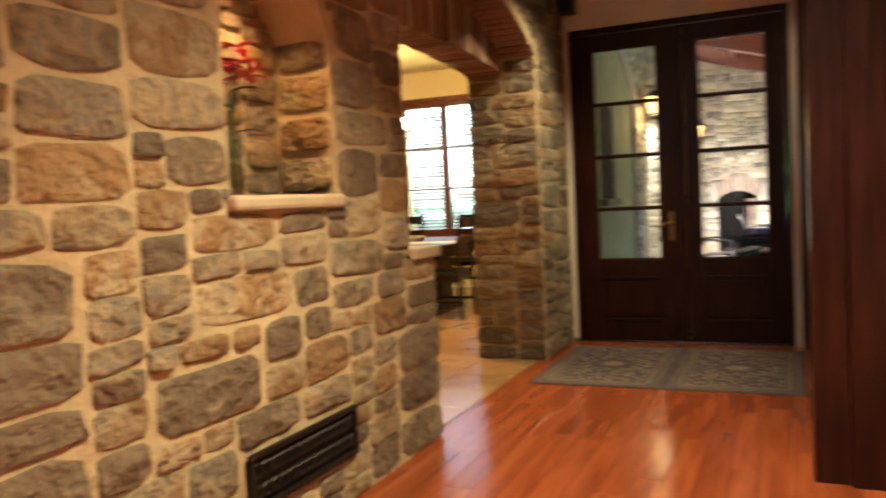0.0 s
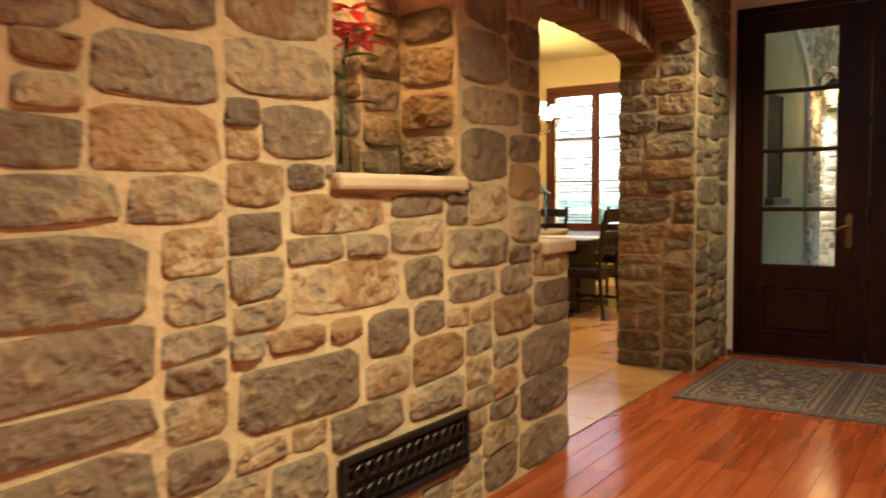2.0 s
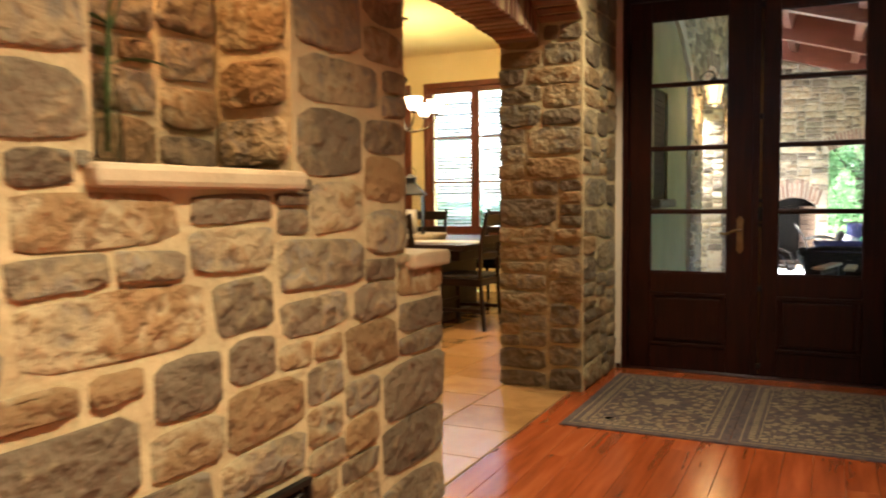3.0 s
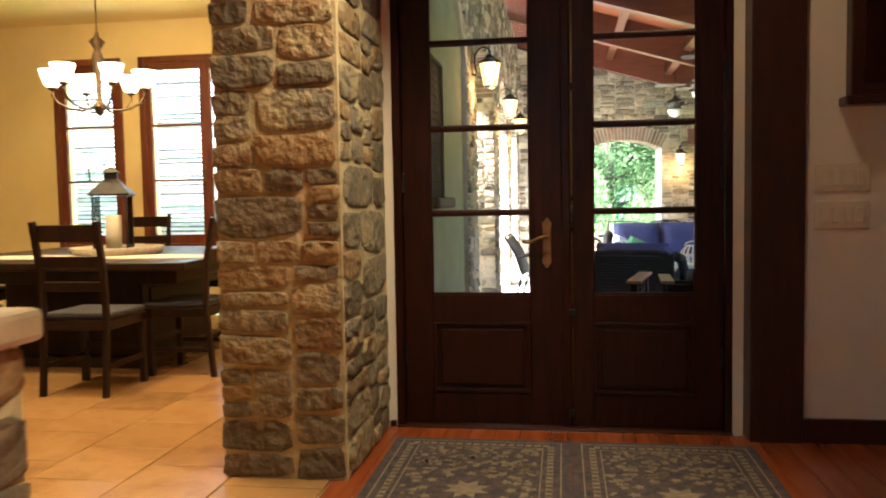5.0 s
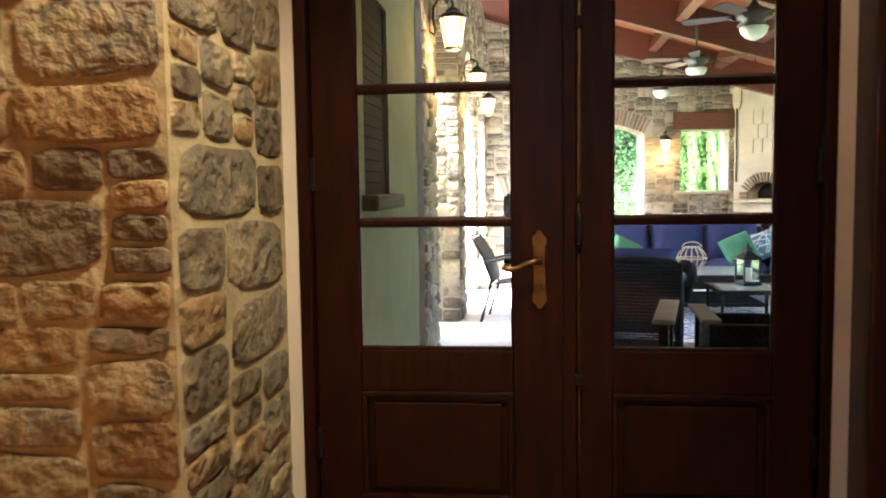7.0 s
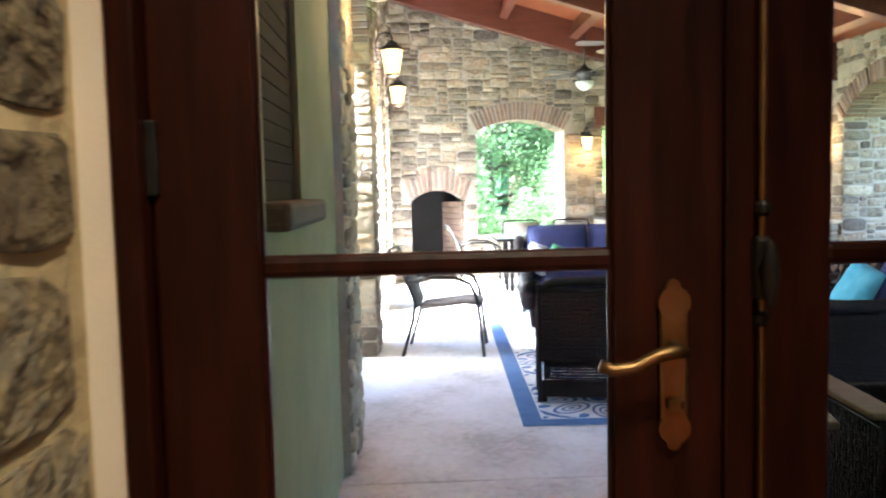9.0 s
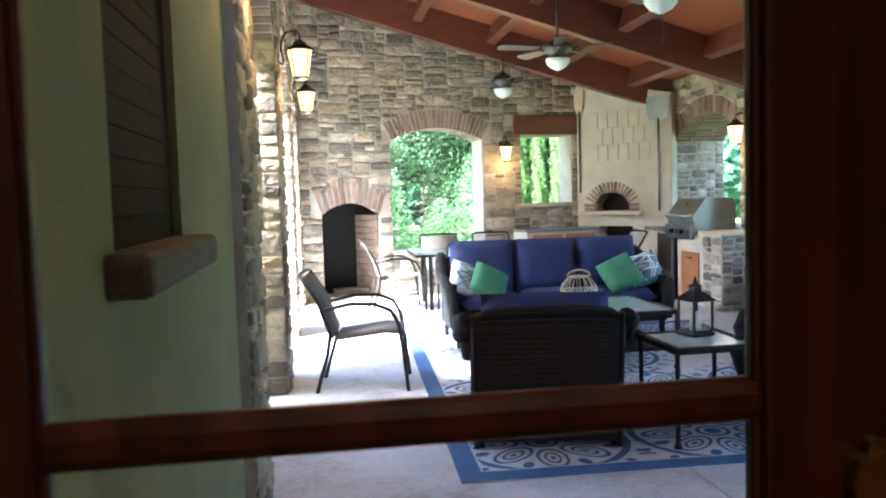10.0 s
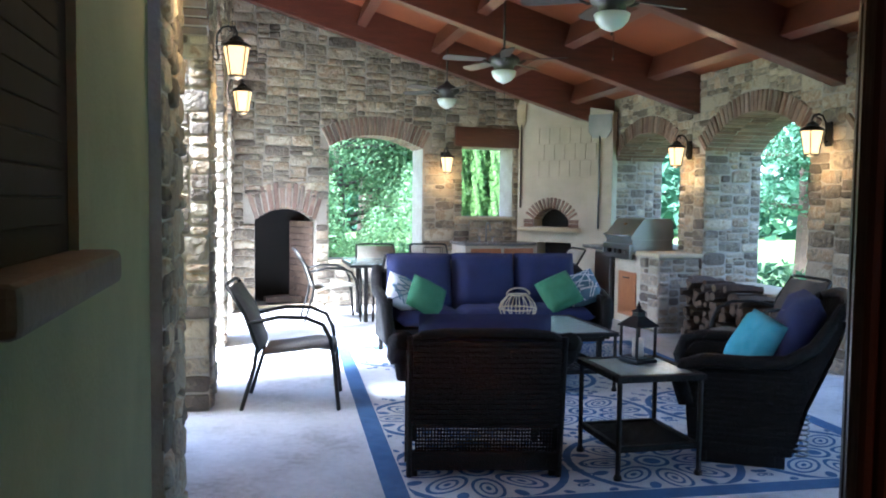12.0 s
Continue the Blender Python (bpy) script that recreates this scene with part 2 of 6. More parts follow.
def slab(bm, length, thick, base, top, holes=(), step=0.08, y0=0.0, u0=0.0):
    """Adds an upright wall along x from u0, its face at y0, with openings right through it: (u from, u to, sill, head)."""
    cuts = {u0, u0 + length}
    for a, b, lo, hi in holes:
        k = max(1, int((b - a) / step))
        cuts |= {a + (b - a) * i / k for i in range(k + 1)}
    cuts = sorted(c for c in cuts if u0 <= c <= u0 + length)
    e = 1e-5
    for a, b in zip(cuts, cuts[1:]):
        la, lb = solids(a + e, base, top, holes), solids(b - e, base, top, holes)
        for (p, q), (r, s) in zip(la, lb):
            v = [bm.verts.new(c) for c in ((a, y0, p), (b, y0, r), (b, y0, s), (a, y0, q), (a, y0 + thick, p), (b, y0 + thick, r), (b, y0 + thick, s), (a, y0 + thick, q))]
            for f in ((0, 1, 2, 3), (5, 4, 7, 6), (4, 0, 3, 7), (1, 5, 6, 2), (3, 2, 6, 7), (4, 5, 1, 0)):
                bm.faces.new([v[i] for i in f])


def wall(name, m, length, thick, height, material, label, holes=(), base=0.0, u0=0.0, top=None):
    bm = bmesh.new()
    slab(bm, length, thick, flat(base), top or flat(height), holes, u0=u0)
    ob = link(name, bm, material)
    ob.matrix_basis = m
    return tagged(ob, label, "wall", kind="structure")

# ---- the large structure: hall, dining room, covered patio ----
HX, DX = -0.885, -1.41          # hall face and dining face of the stone wall
PF = -0.217                    # patio floor
HALL_TOP = 3.0

floor_bm = boxes((-0.95, 2.9, -8.6, -0.02, -0.2, -0.012))
hall_floor = tagged(link("floor", floor_bm, GROUT), "red-brown varnished wooden hall floor", "floor", kind="structure")
dining_floor = tagged(link("floor", boxes((-7.5, -0.951, -8.6, 3.7, -0.2, -0.008)), GROUT), "honey-coloured tiled dining room floor", "floor", kind="structure")
tagged(link("ceiling", boxes((-0.9, 2.9, -8.6, 0.0, 3.0, 3.15)), PLASTER), "warm white plaster hall ceiling", "ceiling", kind="structure")
tagged(link("ceiling", boxes((-7.5, -1.41, -8.6, 3.75, 2.98, 3.13)), YELLOW), "pale yellow plaster dining room ceiling", "ceiling", kind="structure")

# stone wall between hall and dining room, u = y + 5.66
WALL_L = pose(HX, -5.66, 0, rz=90)
U_END, U_STUB, U_PIER = 2.66, 2.93, 4.81
hall_arch = segment((U_END + U_PIER) / 2, (U_PIER - U_END) / 2, 2.17, 0.30)
inner_arch = segment((U_END + U_PIER) / 2, (U_PIER - U_END) / 2, 2.08, 0.06)
niche_head = segment(1.72, 0.32, 1.80, 0.26)
HALL_HOLES = [(U_END, U_PIER, flat(0.0), hall_arch), (1.40, 2.04, flat(1.215), niche_head)]
wall_left = wall("wall_west", WALL_L, 5.60, 0.26, HALL_TOP, MORTAR, "rough fieldstone wall with a niche and an archway", HALL_HOLES)
bm = bmesh.new()
slab(bm, 5.60, 0.25, flat(0), flat(HALL_TOP), [(U_END, U_PIER, flat(0.0), inner_arch)], y0=0.26)
ob = link("wall_west_back", bm, MORTAR)
ob.matrix_basis = WALL_L
tagged(ob, "fieldstone archway wall towards the dining room", "wall", kind="structure")
stub = link("wall_stub", boxes((U_END + 0.001, U_STUB, 0.0, 0.51, 0, 0.90)), MORTAR)
stub.matrix_basis = WALL_L
tagged(stub, "low fieldstone stub under a tan cap stone", "wall", kind="structure")

# door wall and the wall beside it
DOOR_L, DOOR_R, DOOR_T = -0.84, 0.75, 2.46
wall_door = wall("wall_north", pose(-0.90, -0.06, 0), 1.70, 0.30, HALL_TOP, PLASTER, "warm white plaster wall round the doors", [(0.90 + DOOR_L, 0.90 + DOOR_R, flat(-0.2), flat(DOOR_T))], base=-0.2)
wall("wall_north", pose(1.03, -0.15, 0), 1.87, 0.39, HALL_TOP, PLASTER, "warm white plaster wall with light switches")
tagged(link("trim", boxes((0.802, 1.03, -0.19, 0.2, 0, HALL_TOP), bev=0.006), TRIMWOOD), "wide mahogany post beside the door", "trim", kind="structure")
tagged(link("baseboard", boxes((1.035, 2.9, -0.175, -0.152, 0, 0.11), bev=0.004), TRIMWOOD), "mahogany baseboard", "baseboard", kind="structure")
tagged(link("baseboard", boxes((-0.875, -0.845, -0.085, -0.062, 0, 0.03), bev=0.003), TRIMWOOD), "short mahogany baseboard", "baseboard", kind="structure")
wall("wall_east", pose(2.9, 0, 0, rz=-90), 8.6, 0.2, HALL_TOP, PLASTER, "plain warm white plaster wall")
wall("wall_south", pose(2.9, -8.6, 0, rz=180), 10.4, 0.2, HALL_TOP, PLASTER, "plain warm white plaster wall")
tagged(link("trim", boxes((0.80, 0.93, -2.95, -2.70, 0, HALL_TOP), (0.93, 1.28, -2.98, -2.67, 0, HALL_TOP), bev=0.006), DOORWOOD), "dark mahogany opening casing", "trim", kind="structure")
wall("wall_partition", pose(1.281, -2.92, 0), 1.618, 0.19, HALL_TOP, PLASTER, "plain plaster partition beside the casing")

# dining room shell
DY = 3.75
DW = [(2.33, 2.97, flat(0.72), flat(2.55)), (3.28, 4.56, flat(0.72), flat(2.55))]
dining_back = wall("wall_dining_north", pose(-7.5, DY, 0), 6.25, 0.22, 2.98, YELLOW, "pale yellow plaster wall with shuttered windows", DW)
wall("wall_dining_east", pose(-1.25, 3.75, 0, rz=-90), 3.5, 0.2, 2.98, YELLOW, "pale yellow plaster wall")
wall("wall_dining_west", pose(-7.5, -8.6, 0, rz=90), 12.5, 0.2, 2.98, YELLOW, "pale yellow plaster wall")

built_before = set(scene.collection.objects)
# patio: floor, house wall, colonnade, end wall, side wall, roof
ground = tagged(link("ground", boxes((-400, 400, -400, 400, -0.5, -0.16)), surf("mown grass", [(0.06, 0.11, 0.025), (0.11, 0.17, 0.04)], 3, 0.9, bump=0.6, bscale=90)), "green lawn round the house", "lawn", kind="structure")
patio_floor = tagged(link("patio", boxes((-2.2, 5.3, 0.24, 12.4, -0.5, PF - 0.012)), SOOT), "pale stained concrete patio floor with joints", "floor", kind="structure")

GREEN = pose(-0.84, 0.24, PF, rz=90)
GW = [(0.70, 1.34, flat(1.34), flat(2.30))]
wall("wall_house", GREEN, 2.449, 0.36, 3.9, STUCCO, "grey-green stucco house wall with a deep window", GW)

COL = pose(-0.80, 2.69, PF, rz=90)      # u = y - 2.69
P1, P1B, P2, P2B, P3 = 2.72, 3.42, 5.15, 5.80, 7.55
def colhole(a, b):
    return (a, b, flat(0.0), segment((a + b) / 2, (b - a) / 2, 2.55, 0.42))
COL_HOLES = [(-2.45, -0.0, flat(0.0), segment(-1.225, 1.225, 2.56, 0.5)), colhole(0.72, P1), colhole(P1B, P2), colhole(P2B, P3)]
wall_col = wall("wall_colonnade", COL, 10.75, 0.42, 4.2, PATIO_MORTAR, "grey-tan fieldstone arcade open to the garden", COL_HOLES, u0=-2.45)

FAR = pose(-0.95, 10.62, PF, rz=7.5)
FAR_HOLES = [(0.44, 1.265, flat(0.0), segment(0.8525, 0.4125, 1.20, 0.16)), (1.44, 2.80, flat(0.65), segment(2.12, 0.68, 2.22, 0.17)),
             (3.40, 4.22, flat(1.26), flat(2.27))]
far_top = lambda u: 4.6 - 0.294 * u
wall_far = wall("wall_patio_end", FAR, 5.9, 0.45, 4, PATIO_MORTAR, "grey-tan fieldstone end wall with fireplace and openings", FAR_HOLES, top=far_top)

SIDE = pose(4.47, 11.2, PF, rz=-90)     # u = 11.2 - y
SIDE_HOLES = [(0.95, 2.72, flat(0.92), segment(1.835, 0.885, 2.08, 0.33)), (3.26, 5.04, flat(0.0), segment(4.15, 0.89, 2.08, 0.36)),
              (5.60, 7.40, flat(0.0), segment(6.5, 0.9, 2.08, 0.36)), (7.9, 9.7, flat(0), segment(8.8, 0.9, 2.08, 0.36))]
wall_side = wall("wall_patio_side", SIDE, 10.95, 0.72, 3.15, PATIO_MORTAR, "grey-tan fieldstone side wall with brick arches", SIDE_HOLES)

SLOPE = -0.294


def roof_z(x):
    """The underside of the beams at x."""
    return 2.30 + SLOPE * (x - 4.45)


TILT = math.degrees(math.atan(SLOPE))
bm = bmesh.new()
box(bm, -2.5, 4.95, 0.1, 12.6, 0.0, 0.12)
roof = link("ceiling", bm, ROOFWOOD)
roof.matrix_basis = Matrix.Translation((1.8, 0, roof_z(1.8) + 0.43)) @ pose(0, 0, 0, 0, -TILT, 0) @ Matrix.Translation((-1.4, 0, 0))
tagged(roof, "red-brown boarded sloping patio ceiling", "ceiling", kind="structure")

patio_set = set(scene.collection.objects) - built_before - {ground}

# ---- french doors ----
ZB, ZM, ZT = 0.65, (1.05, 1.46, 1.87), 2.29


def door_leaf(name, x0, x1, g0, g1, label):
    """One glazed leaf: stiles and rails round four panes, a raised panel below."""
    leaf = new(name)
    tagged(leaf, label, "door", "double doors", "structure")
    y0, y1 = -0.035, -0.004
    part("frame", boxes((x0, g0, y0, y1, 0.012, 2.41), (g1, x1, y0, y1, 0.012, 2.41), (g0, g1, y0 + 0.002, y1 - 0.002, ZT, 2.41), (g0, g1, y0 + 0.002, y1 - 0.002, 0.52, ZB),
                        (g0, g1, y0 + 0.002, y1 - 0.002, 0.012, 0.17), bev=0.004), DOORWOOD, leaf, "dark mahogany stiles and rails")
    part("lower_panel", boxes((g0 - 0.005, g1 + 0.005, y0 + 0.016, y1 - 0.006, 0.165, 0.525), (g0 + 0.035, g1 - 0.035, y0 + 0.004, y1 - 0.004, 0.205, 0.485), bev=0.008), DOORWOOD, leaf, "raised mahogany panel")
    part("panel_moulding", boxes((g0, g1, y0 - 0.006, y0 + 0.014, 0.170, 0.188), (g0, g1, y0 - 0.006, y0 + 0.014, 0.502, 0.52), (g0, g0 + 0.018, y0 - 0.006, y0 + 0.014, 0.188, 0.502),
                                 (g1 - 0.018, g1, y0 - 0.006, y0 + 0.014, 0.188, 0.502), bev=0.005), DOORWOOD, leaf)
    lev = (ZB,) + ZM + (ZT,)
    for z in ZM:
        bm = bmesh.new()
        box(bm, g0 - 0.004, g1 + 0.004, y0 + 0.003, y1 - 0.003, z - 0.016, z + 0.016, bev=0.010)
        part("glazing_bar", bm, DOORWOOD, leaf)
    part("glazing_bead", boxes((g0 - 0.002, g0 + 0.006, y0 + 0.006, y1 - 0.01, ZB, ZT), (g1 - 0.006, g1 + 0.002, y0 + 0.006, y1 - 0.01, ZB, ZT), (g0, g1, y0 + 0.006, y1 - 0.01, ZB - 0.002, ZB + 0.012),
                               (g0, g1, y0 + 0.006, y1 - 0.01, ZT - 0.012, ZT + 0.002), bev=0.005), DOORWOOD, leaf)
    for za, zb in zip(lev, lev[1:]):
        p = part("pane", boxes((g0, g1, -0.016, -0.012, za, zb)), PANE, leaf, "clear glass pane")
        p.visible_shadow = False
    for z in (0.35, 1.2, 2.1):
        side = x0 + 0.004 if name == "door_1" else x1 - 0.004
        part("hinge", boxes((side - 0.008, side + 0.008, y0 - 0.012, y0 + 0.004, z - 0.05, z + 0.05), bev=0.003), BLACKIRON, leaf, "dark metal hinge")
    return leaf


leaf_l = door_leaf("door_1", -0.80, -0.012, -0.66, -0.181, "closed dark mahogany glazed door with a brass lever handle")
leaf_r = door_leaf("door_2", -0.004, 0.715, 0.12, 0.59, "closed dark mahogany glazed door with a long bolt rod")
bm = boxes((-0.120, -0.080, -0.046, -0.035, 0.815, 0.99), bev=0.005)
for z in (0.815, 0.99):
    tube(bm, [(-0.1, -0.035, z), (-0.1, -0.048, z)], 0.0225, 16)
    tube(bm, [(-0.1, -0.035, z + (0.022 if z > 0.9 else -0.022)), (-0.1, -0.044, z + (0.022 if z > 0.9 else -0.022))], 0.010, 12)
part("handle_plate", bm, BRASS, leaf_l, "aged brass backplate")
bm = bmesh.new()
tube(bm, [(-0.1, -0.04, 0.93), (-0.1, -0.085, 0.93), (-0.112, -0.092, 0.932), (-0.135, -0.092, 0.928), (-0.165, -0.09, 0.912), (-0.195, -0.088, 0.908), (-0.212, -0.087, 0.915)], 0.009, 8)
part("lever", bm, BRASS, leaf_l, "curved brass lever", smooth=True)
bm = bmesh.new()
lathe(bm, [(0.012, 0), (0.012, 0.012), (0.006, 0.014)], 10, (-0.1, -0.05, 0.845))
part("lock_cylinder", bm, BRASS, leaf_l)
bm = bmesh.new()
tube(bm, [(0.018, -0.052, 0.03), (0.018, -0.052, 2.38)], 0.0055, 8)
part("bolt_rod", bm, BRASS, leaf_r, "slim bolt rod running the full height", smooth=True)
bm = boxes((0.006, 0.030, -0.060, -0.036, 0.99, 1.08), bev=0.008)
lathe(bm, [(0.003, 0), (0.007, 0.008), (0.011, 0.026), (0.012, 0.046), (0.0105, 0.066), (0.006, 0.083), (0.002, 0.09)], 14, (0.018, -0.078, 0.985))
tube(bm, [(0.018, -0.05, 1.035), (0.018, -0.08, 1.035)], 0.009, 10)
for z in (0.955, 1.105):
    lathe(bm, [(0.006, 0), (0.011, 0.006), (0.011, 0.016), (0.006, 0.022)], 12, (0.018, -0.052, z))
part("bolt_knob", bm, BLACKIRON, leaf_r, "dark iron bolt knob")
for z in (0.06, 0.55, 1.62, 2.30):
    part("bolt_guide", boxes((0.004, 0.032, -0.062, -0.036, z, z + 0.035), bev=0.004), BLACKIRON, leaf_r)
part("astragal", boxes((-0.030, 0.012, -0.046, -0.0355, 0.012, 2.41), bev=0.004), DOORWOOD, leaf_r)
tagged(link("door_frame", boxes((-0.84, -0.802, -0.07, 0.10, -0.01, 2.46), (0.717, 0.75, -0.07, 0.10, -0.01, 2.46), (-0.802, 0.717, -0.07, 0.10, 2.412, 2.46), bev=0.005), DOORWOOD), "dark mahogany door frame", "door frame", kind="structure")
tagged(link("threshold", boxes((-0.84, 0.75, -0.09, 0.24, -0.03, 0.009), bev=0.004), TRIMWOOD), "red-brown wooden threshold", "threshold", kind="structure")

# ---- hall things ----


def floor_mat(x0, x1, y0, y1):
    """A flat woven mat: border bands, a medallion and scattered small motifs, each raised a little."""
    th = base_of("floor_mat", (x0 + x1) / 2, (y0 + y1) / 2, 0.0, 0, "grey-blue and cream woven mat with a medallion pattern", "mat", "mats at the doors")
    w, h = (x1 - x0) / 2, (y1 - y0) / 2
    part("weave", boxes((-w, w, -h, h, 0.0, 0.008), bev=0.002), MAT_BLUE, th, "dark grey-blue woven ground")
    bm = bmesh.new()
    for a, b in ((0.040, 0.047), (0.120, 0.126)):
        for r in ((-w + a, w - a, -h + a, -h + b), (-w + a, w - a, h - b, h - a), (-w + a, -w + b, -h + a, h - a), (w - b, w - a, -h + a, h - a)):
            box(bm, *r, 0.0085, 0.0097)
    part("border", bm, MAT_CREAM, th, "cream border lines")
    bm = bmesh.new()
    rng = random.Random(4)
    def star(cx, cy, r, n, z=0.0098):
        c = bm.verts.new((cx, cy, z))
        ring = [bm.verts.new((cx + r * (1 if k % 2 else 0.55) * math.cos(math.pi * k / n), cy + r * (1 if k % 2 else 0.55) * math.sin(math.pi * k / n), z)) for k in range(2 * n)]
        for k in range(2 * n):
            bm.faces.new((c, ring[k], ring[(k + 1) % (2 * n)]))
    star(0, 0, 0.10, 8)
    for k in range(12):
        a = 2 * math.pi * k / 12
        star(0.17 * math.cos(a), 0.17 * math.sin(a), 0.028, 5)
    for k in range(420):
        x, y = rng.uniform(-w + 0.13, w - 0.13), rng.uniform(-h + 0.13, h - 0.13)
        if math.hypot(x, y) > 0.2:
            star(x, y, rng.uniform(0.010, 0.026), rng.choice((3, 4, 5)))
    for k in range(26):
        t = (k + 0.5) / 26
        for x, y in ((-w + 0.088, -h + 0.09 + t * (2 * h - 0.18)), (w - 0.088, -h + 0.09 + t * (2 * h - 0.18))):
            star(x, y, 0.022, 4)
    for k in range(16):
        t = (k + 0.5) / 16
        for x, y in ((-w + 0.09 + t * (2 * w - 0.18), -h + 0.088), (-w + 0.09 + t * (2 * w - 0.18), h - 0.088)):
            star(x, y, 0.022, 4)
    part("motif_pattern", bm, MAT_CREAM, th, "cream medallion and leaf motifs")["kind"] = "stuff"


MAT_BLUE = surf("grey-blue mat yarn", [(0.034, 0.027, 0.038), (0.066, 0.050, 0.056), (0.13, 0.086, 0.062)], 26, 0.95, bump=0.5, bscale=260, wear=0.6)
MAT_CREAM = surf("cream mat yarn", [(0.15, 0.115, 0.075), (0.30, 0.235, 0.155)], 40, 0.95, bump=0.4, bscale=260, wear=0.5)
floor_mat(-0.80, 0.005, -1.56, -0.27)
floor_mat(0.008, 0.80, -1.56, -0.27)

# niche ledge, vase with a lily, floor vent
ledge = tagged(link("niche_ledge", boxes((-1.13, -0.845, -4.285, -3.605, 1.165, 1.215), bev=0.014), CAPSTONE), "tan stone ledge in the wall niche", "ledge", kind="structure")
VASEGLASS = glass("vase glass", (0.93, 0.96, 0.95), 0.02)
PETAL = surf("coral-pink petal", [(0.50, 0.035, 0.05), (0.72, 0.11, 0.12), (0.80, 0.28, 0.24)], 40, 0.55, bump=0.1)
LEAF = surf("dark green leaf", [(0.03, 0.075, 0.018), (0.06, 0.13, 0.03)], 30, 0.5, bump=0.1)
vase = base_of("flower_vase", -0.925, -4.19, 1.215, 0, "narrow clear glass vase holding a pink lily", "vase")
vase.scale = (1.1, 1.1, 0.84)
bm = bmesh.new()
lathe(bm, [(0.026, 0.0), (0.028, 0.02), (0.026, 0.15), (0.020, 0.19), (0.022, 0.215), (0.017, 0.214), (0.015, 0.19), (0.021, 0.15), (0.022, 0.015)], 16)
part("bottle", bm, VASEGLASS, vase, "clear glass", smooth=True)
bm = bmesh.new()
tube(bm, [(0, 0, 0.03), (0.004, 0.0, 0.2), (0.0, 0.012, 0.36), (0.008, 0.03, 0.50)], 0.0045, 6)
tube(bm, [(0.0, 0.006, 0.30), (0.01, 0.03, 0.40), (0.012, 0.07, 0.47)], 0.003, 6)
part("stem", bm, LEAF, vase, "green stem", smooth=True)


def blade(bm, at, yaw, pitch, length, width, curl=0.5, n=5):
    """A leaf or petal that bends as it goes out."""
    d, p, hh = pitch, Vector(at), []
    side = Vector((-math.sin(yaw), math.cos(yaw), 0))
    for i in range(n + 1):
        t = i / n
        w = width * math.sin(math.pi * (0.08 + 0.92 * t)) ** 0.8 * 0.5
        hh.append((bm.verts.new(p + side * w), bm.verts.new(p - Vector((0, 0, w * 0.3))), bm.verts.new(p - side * w)))
        p = p + Vector((math.cos(yaw) * math.cos(d), math.sin(yaw) * math.cos(d), math.sin(d))) * (length / n)
        d -= curl / n
    for a, b in zip(hh, hh[1:]):
        bm.faces.new((a[0], a[1], b[1], b[0]))
        bm.faces.new((a[1], a[2], b[2], b[1]))


rng = random.Random(7)
for k, (z, yaw, ln) in enumerate(((0.24, 0.9, 0.12), (0.28, 2.6, 0.10), (0.34, 4.4, 0.13), (0.40, 0.4, 0.12), (0.43, 3.4, 0.09))):
    bm = bmesh.new()
    blade(bm, (0.003, 0.004, z), yaw, 0.5, ln, 0.032, 1.3)
    part("leaf", bm, LEAF, vase, "dark green leaf")
for cx, cy, cz, s in ((0.01, 0.03, 0.51, 1.0), (0.012, 0.075, 0.47, 0.95), (0.005, -0.02, 0.49, 0.8), (0.02, 0.03, 0.57, 0.85)):
    bm = bmesh.new()
    for k in range(7):
        blade(bm, (cx, cy, cz), 2 * math.pi * k / 7 + rng.uniform(-0.2, 0.2), rng.uniform(0.2, 1.0), 0.088 * s, 0.045 * s, rng.uniform(0.8, 1.9))
    part("blossom", bm, PETAL, vase, "coral-pink lily blossom")

vent = tagged(new("wall_vent"), "black iron grille set low in the stone wall", "vent")
vent.matrix_basis = pose(HX + 0.012, -3.94, 0.285, rz=90)
part("frame", boxes((-0.34, 0.34, -0.02, 0.0, 0.078, 0.097), (-0.34, 0.34, -0.02, 0.0, -0.097, -0.078), (-0.34, -0.32, -0.02, 0.0, -0.078, 0.078), (0.32, 0.34, -0.02, 0.0, -0.078, 0.078), bev=0.003), BLACKIRON, vent)
part("backing", boxes((-0.325, 0.325, 0.004, 0.008, -0.08, 0.08)), BLACKIRON, vent)
for k in range(13):
    bm = bmesh.new()
    x = -0.30 + 0.05 * k
    tube(bm, [(x + 0.023 * math.cos(a), -0.008, 0.023 * math.sin(a) + 0.036) for a in (2 * math.pi * i / 10 for i in range(10))], 0.005, 5, closed=True)
    tube(bm, [(x + 0.023 * math.cos(a), -0.008, 0.023 * math.sin(a) - 0.036) for a in (2 * math.pi * i / 10 for i in range(10))], 0.005, 5, closed=True)
    part("scroll", bm, BLACKIRON, vent)
cap = tagged(link("cap_stone", boxes((HX - 0.52, HX + 0.035, -3.00, -2.71, 0.90, 0.955), bev=0.012), CAPSTONE), "tan stone cap on the low wall stub", "cap stone", kind="structure")

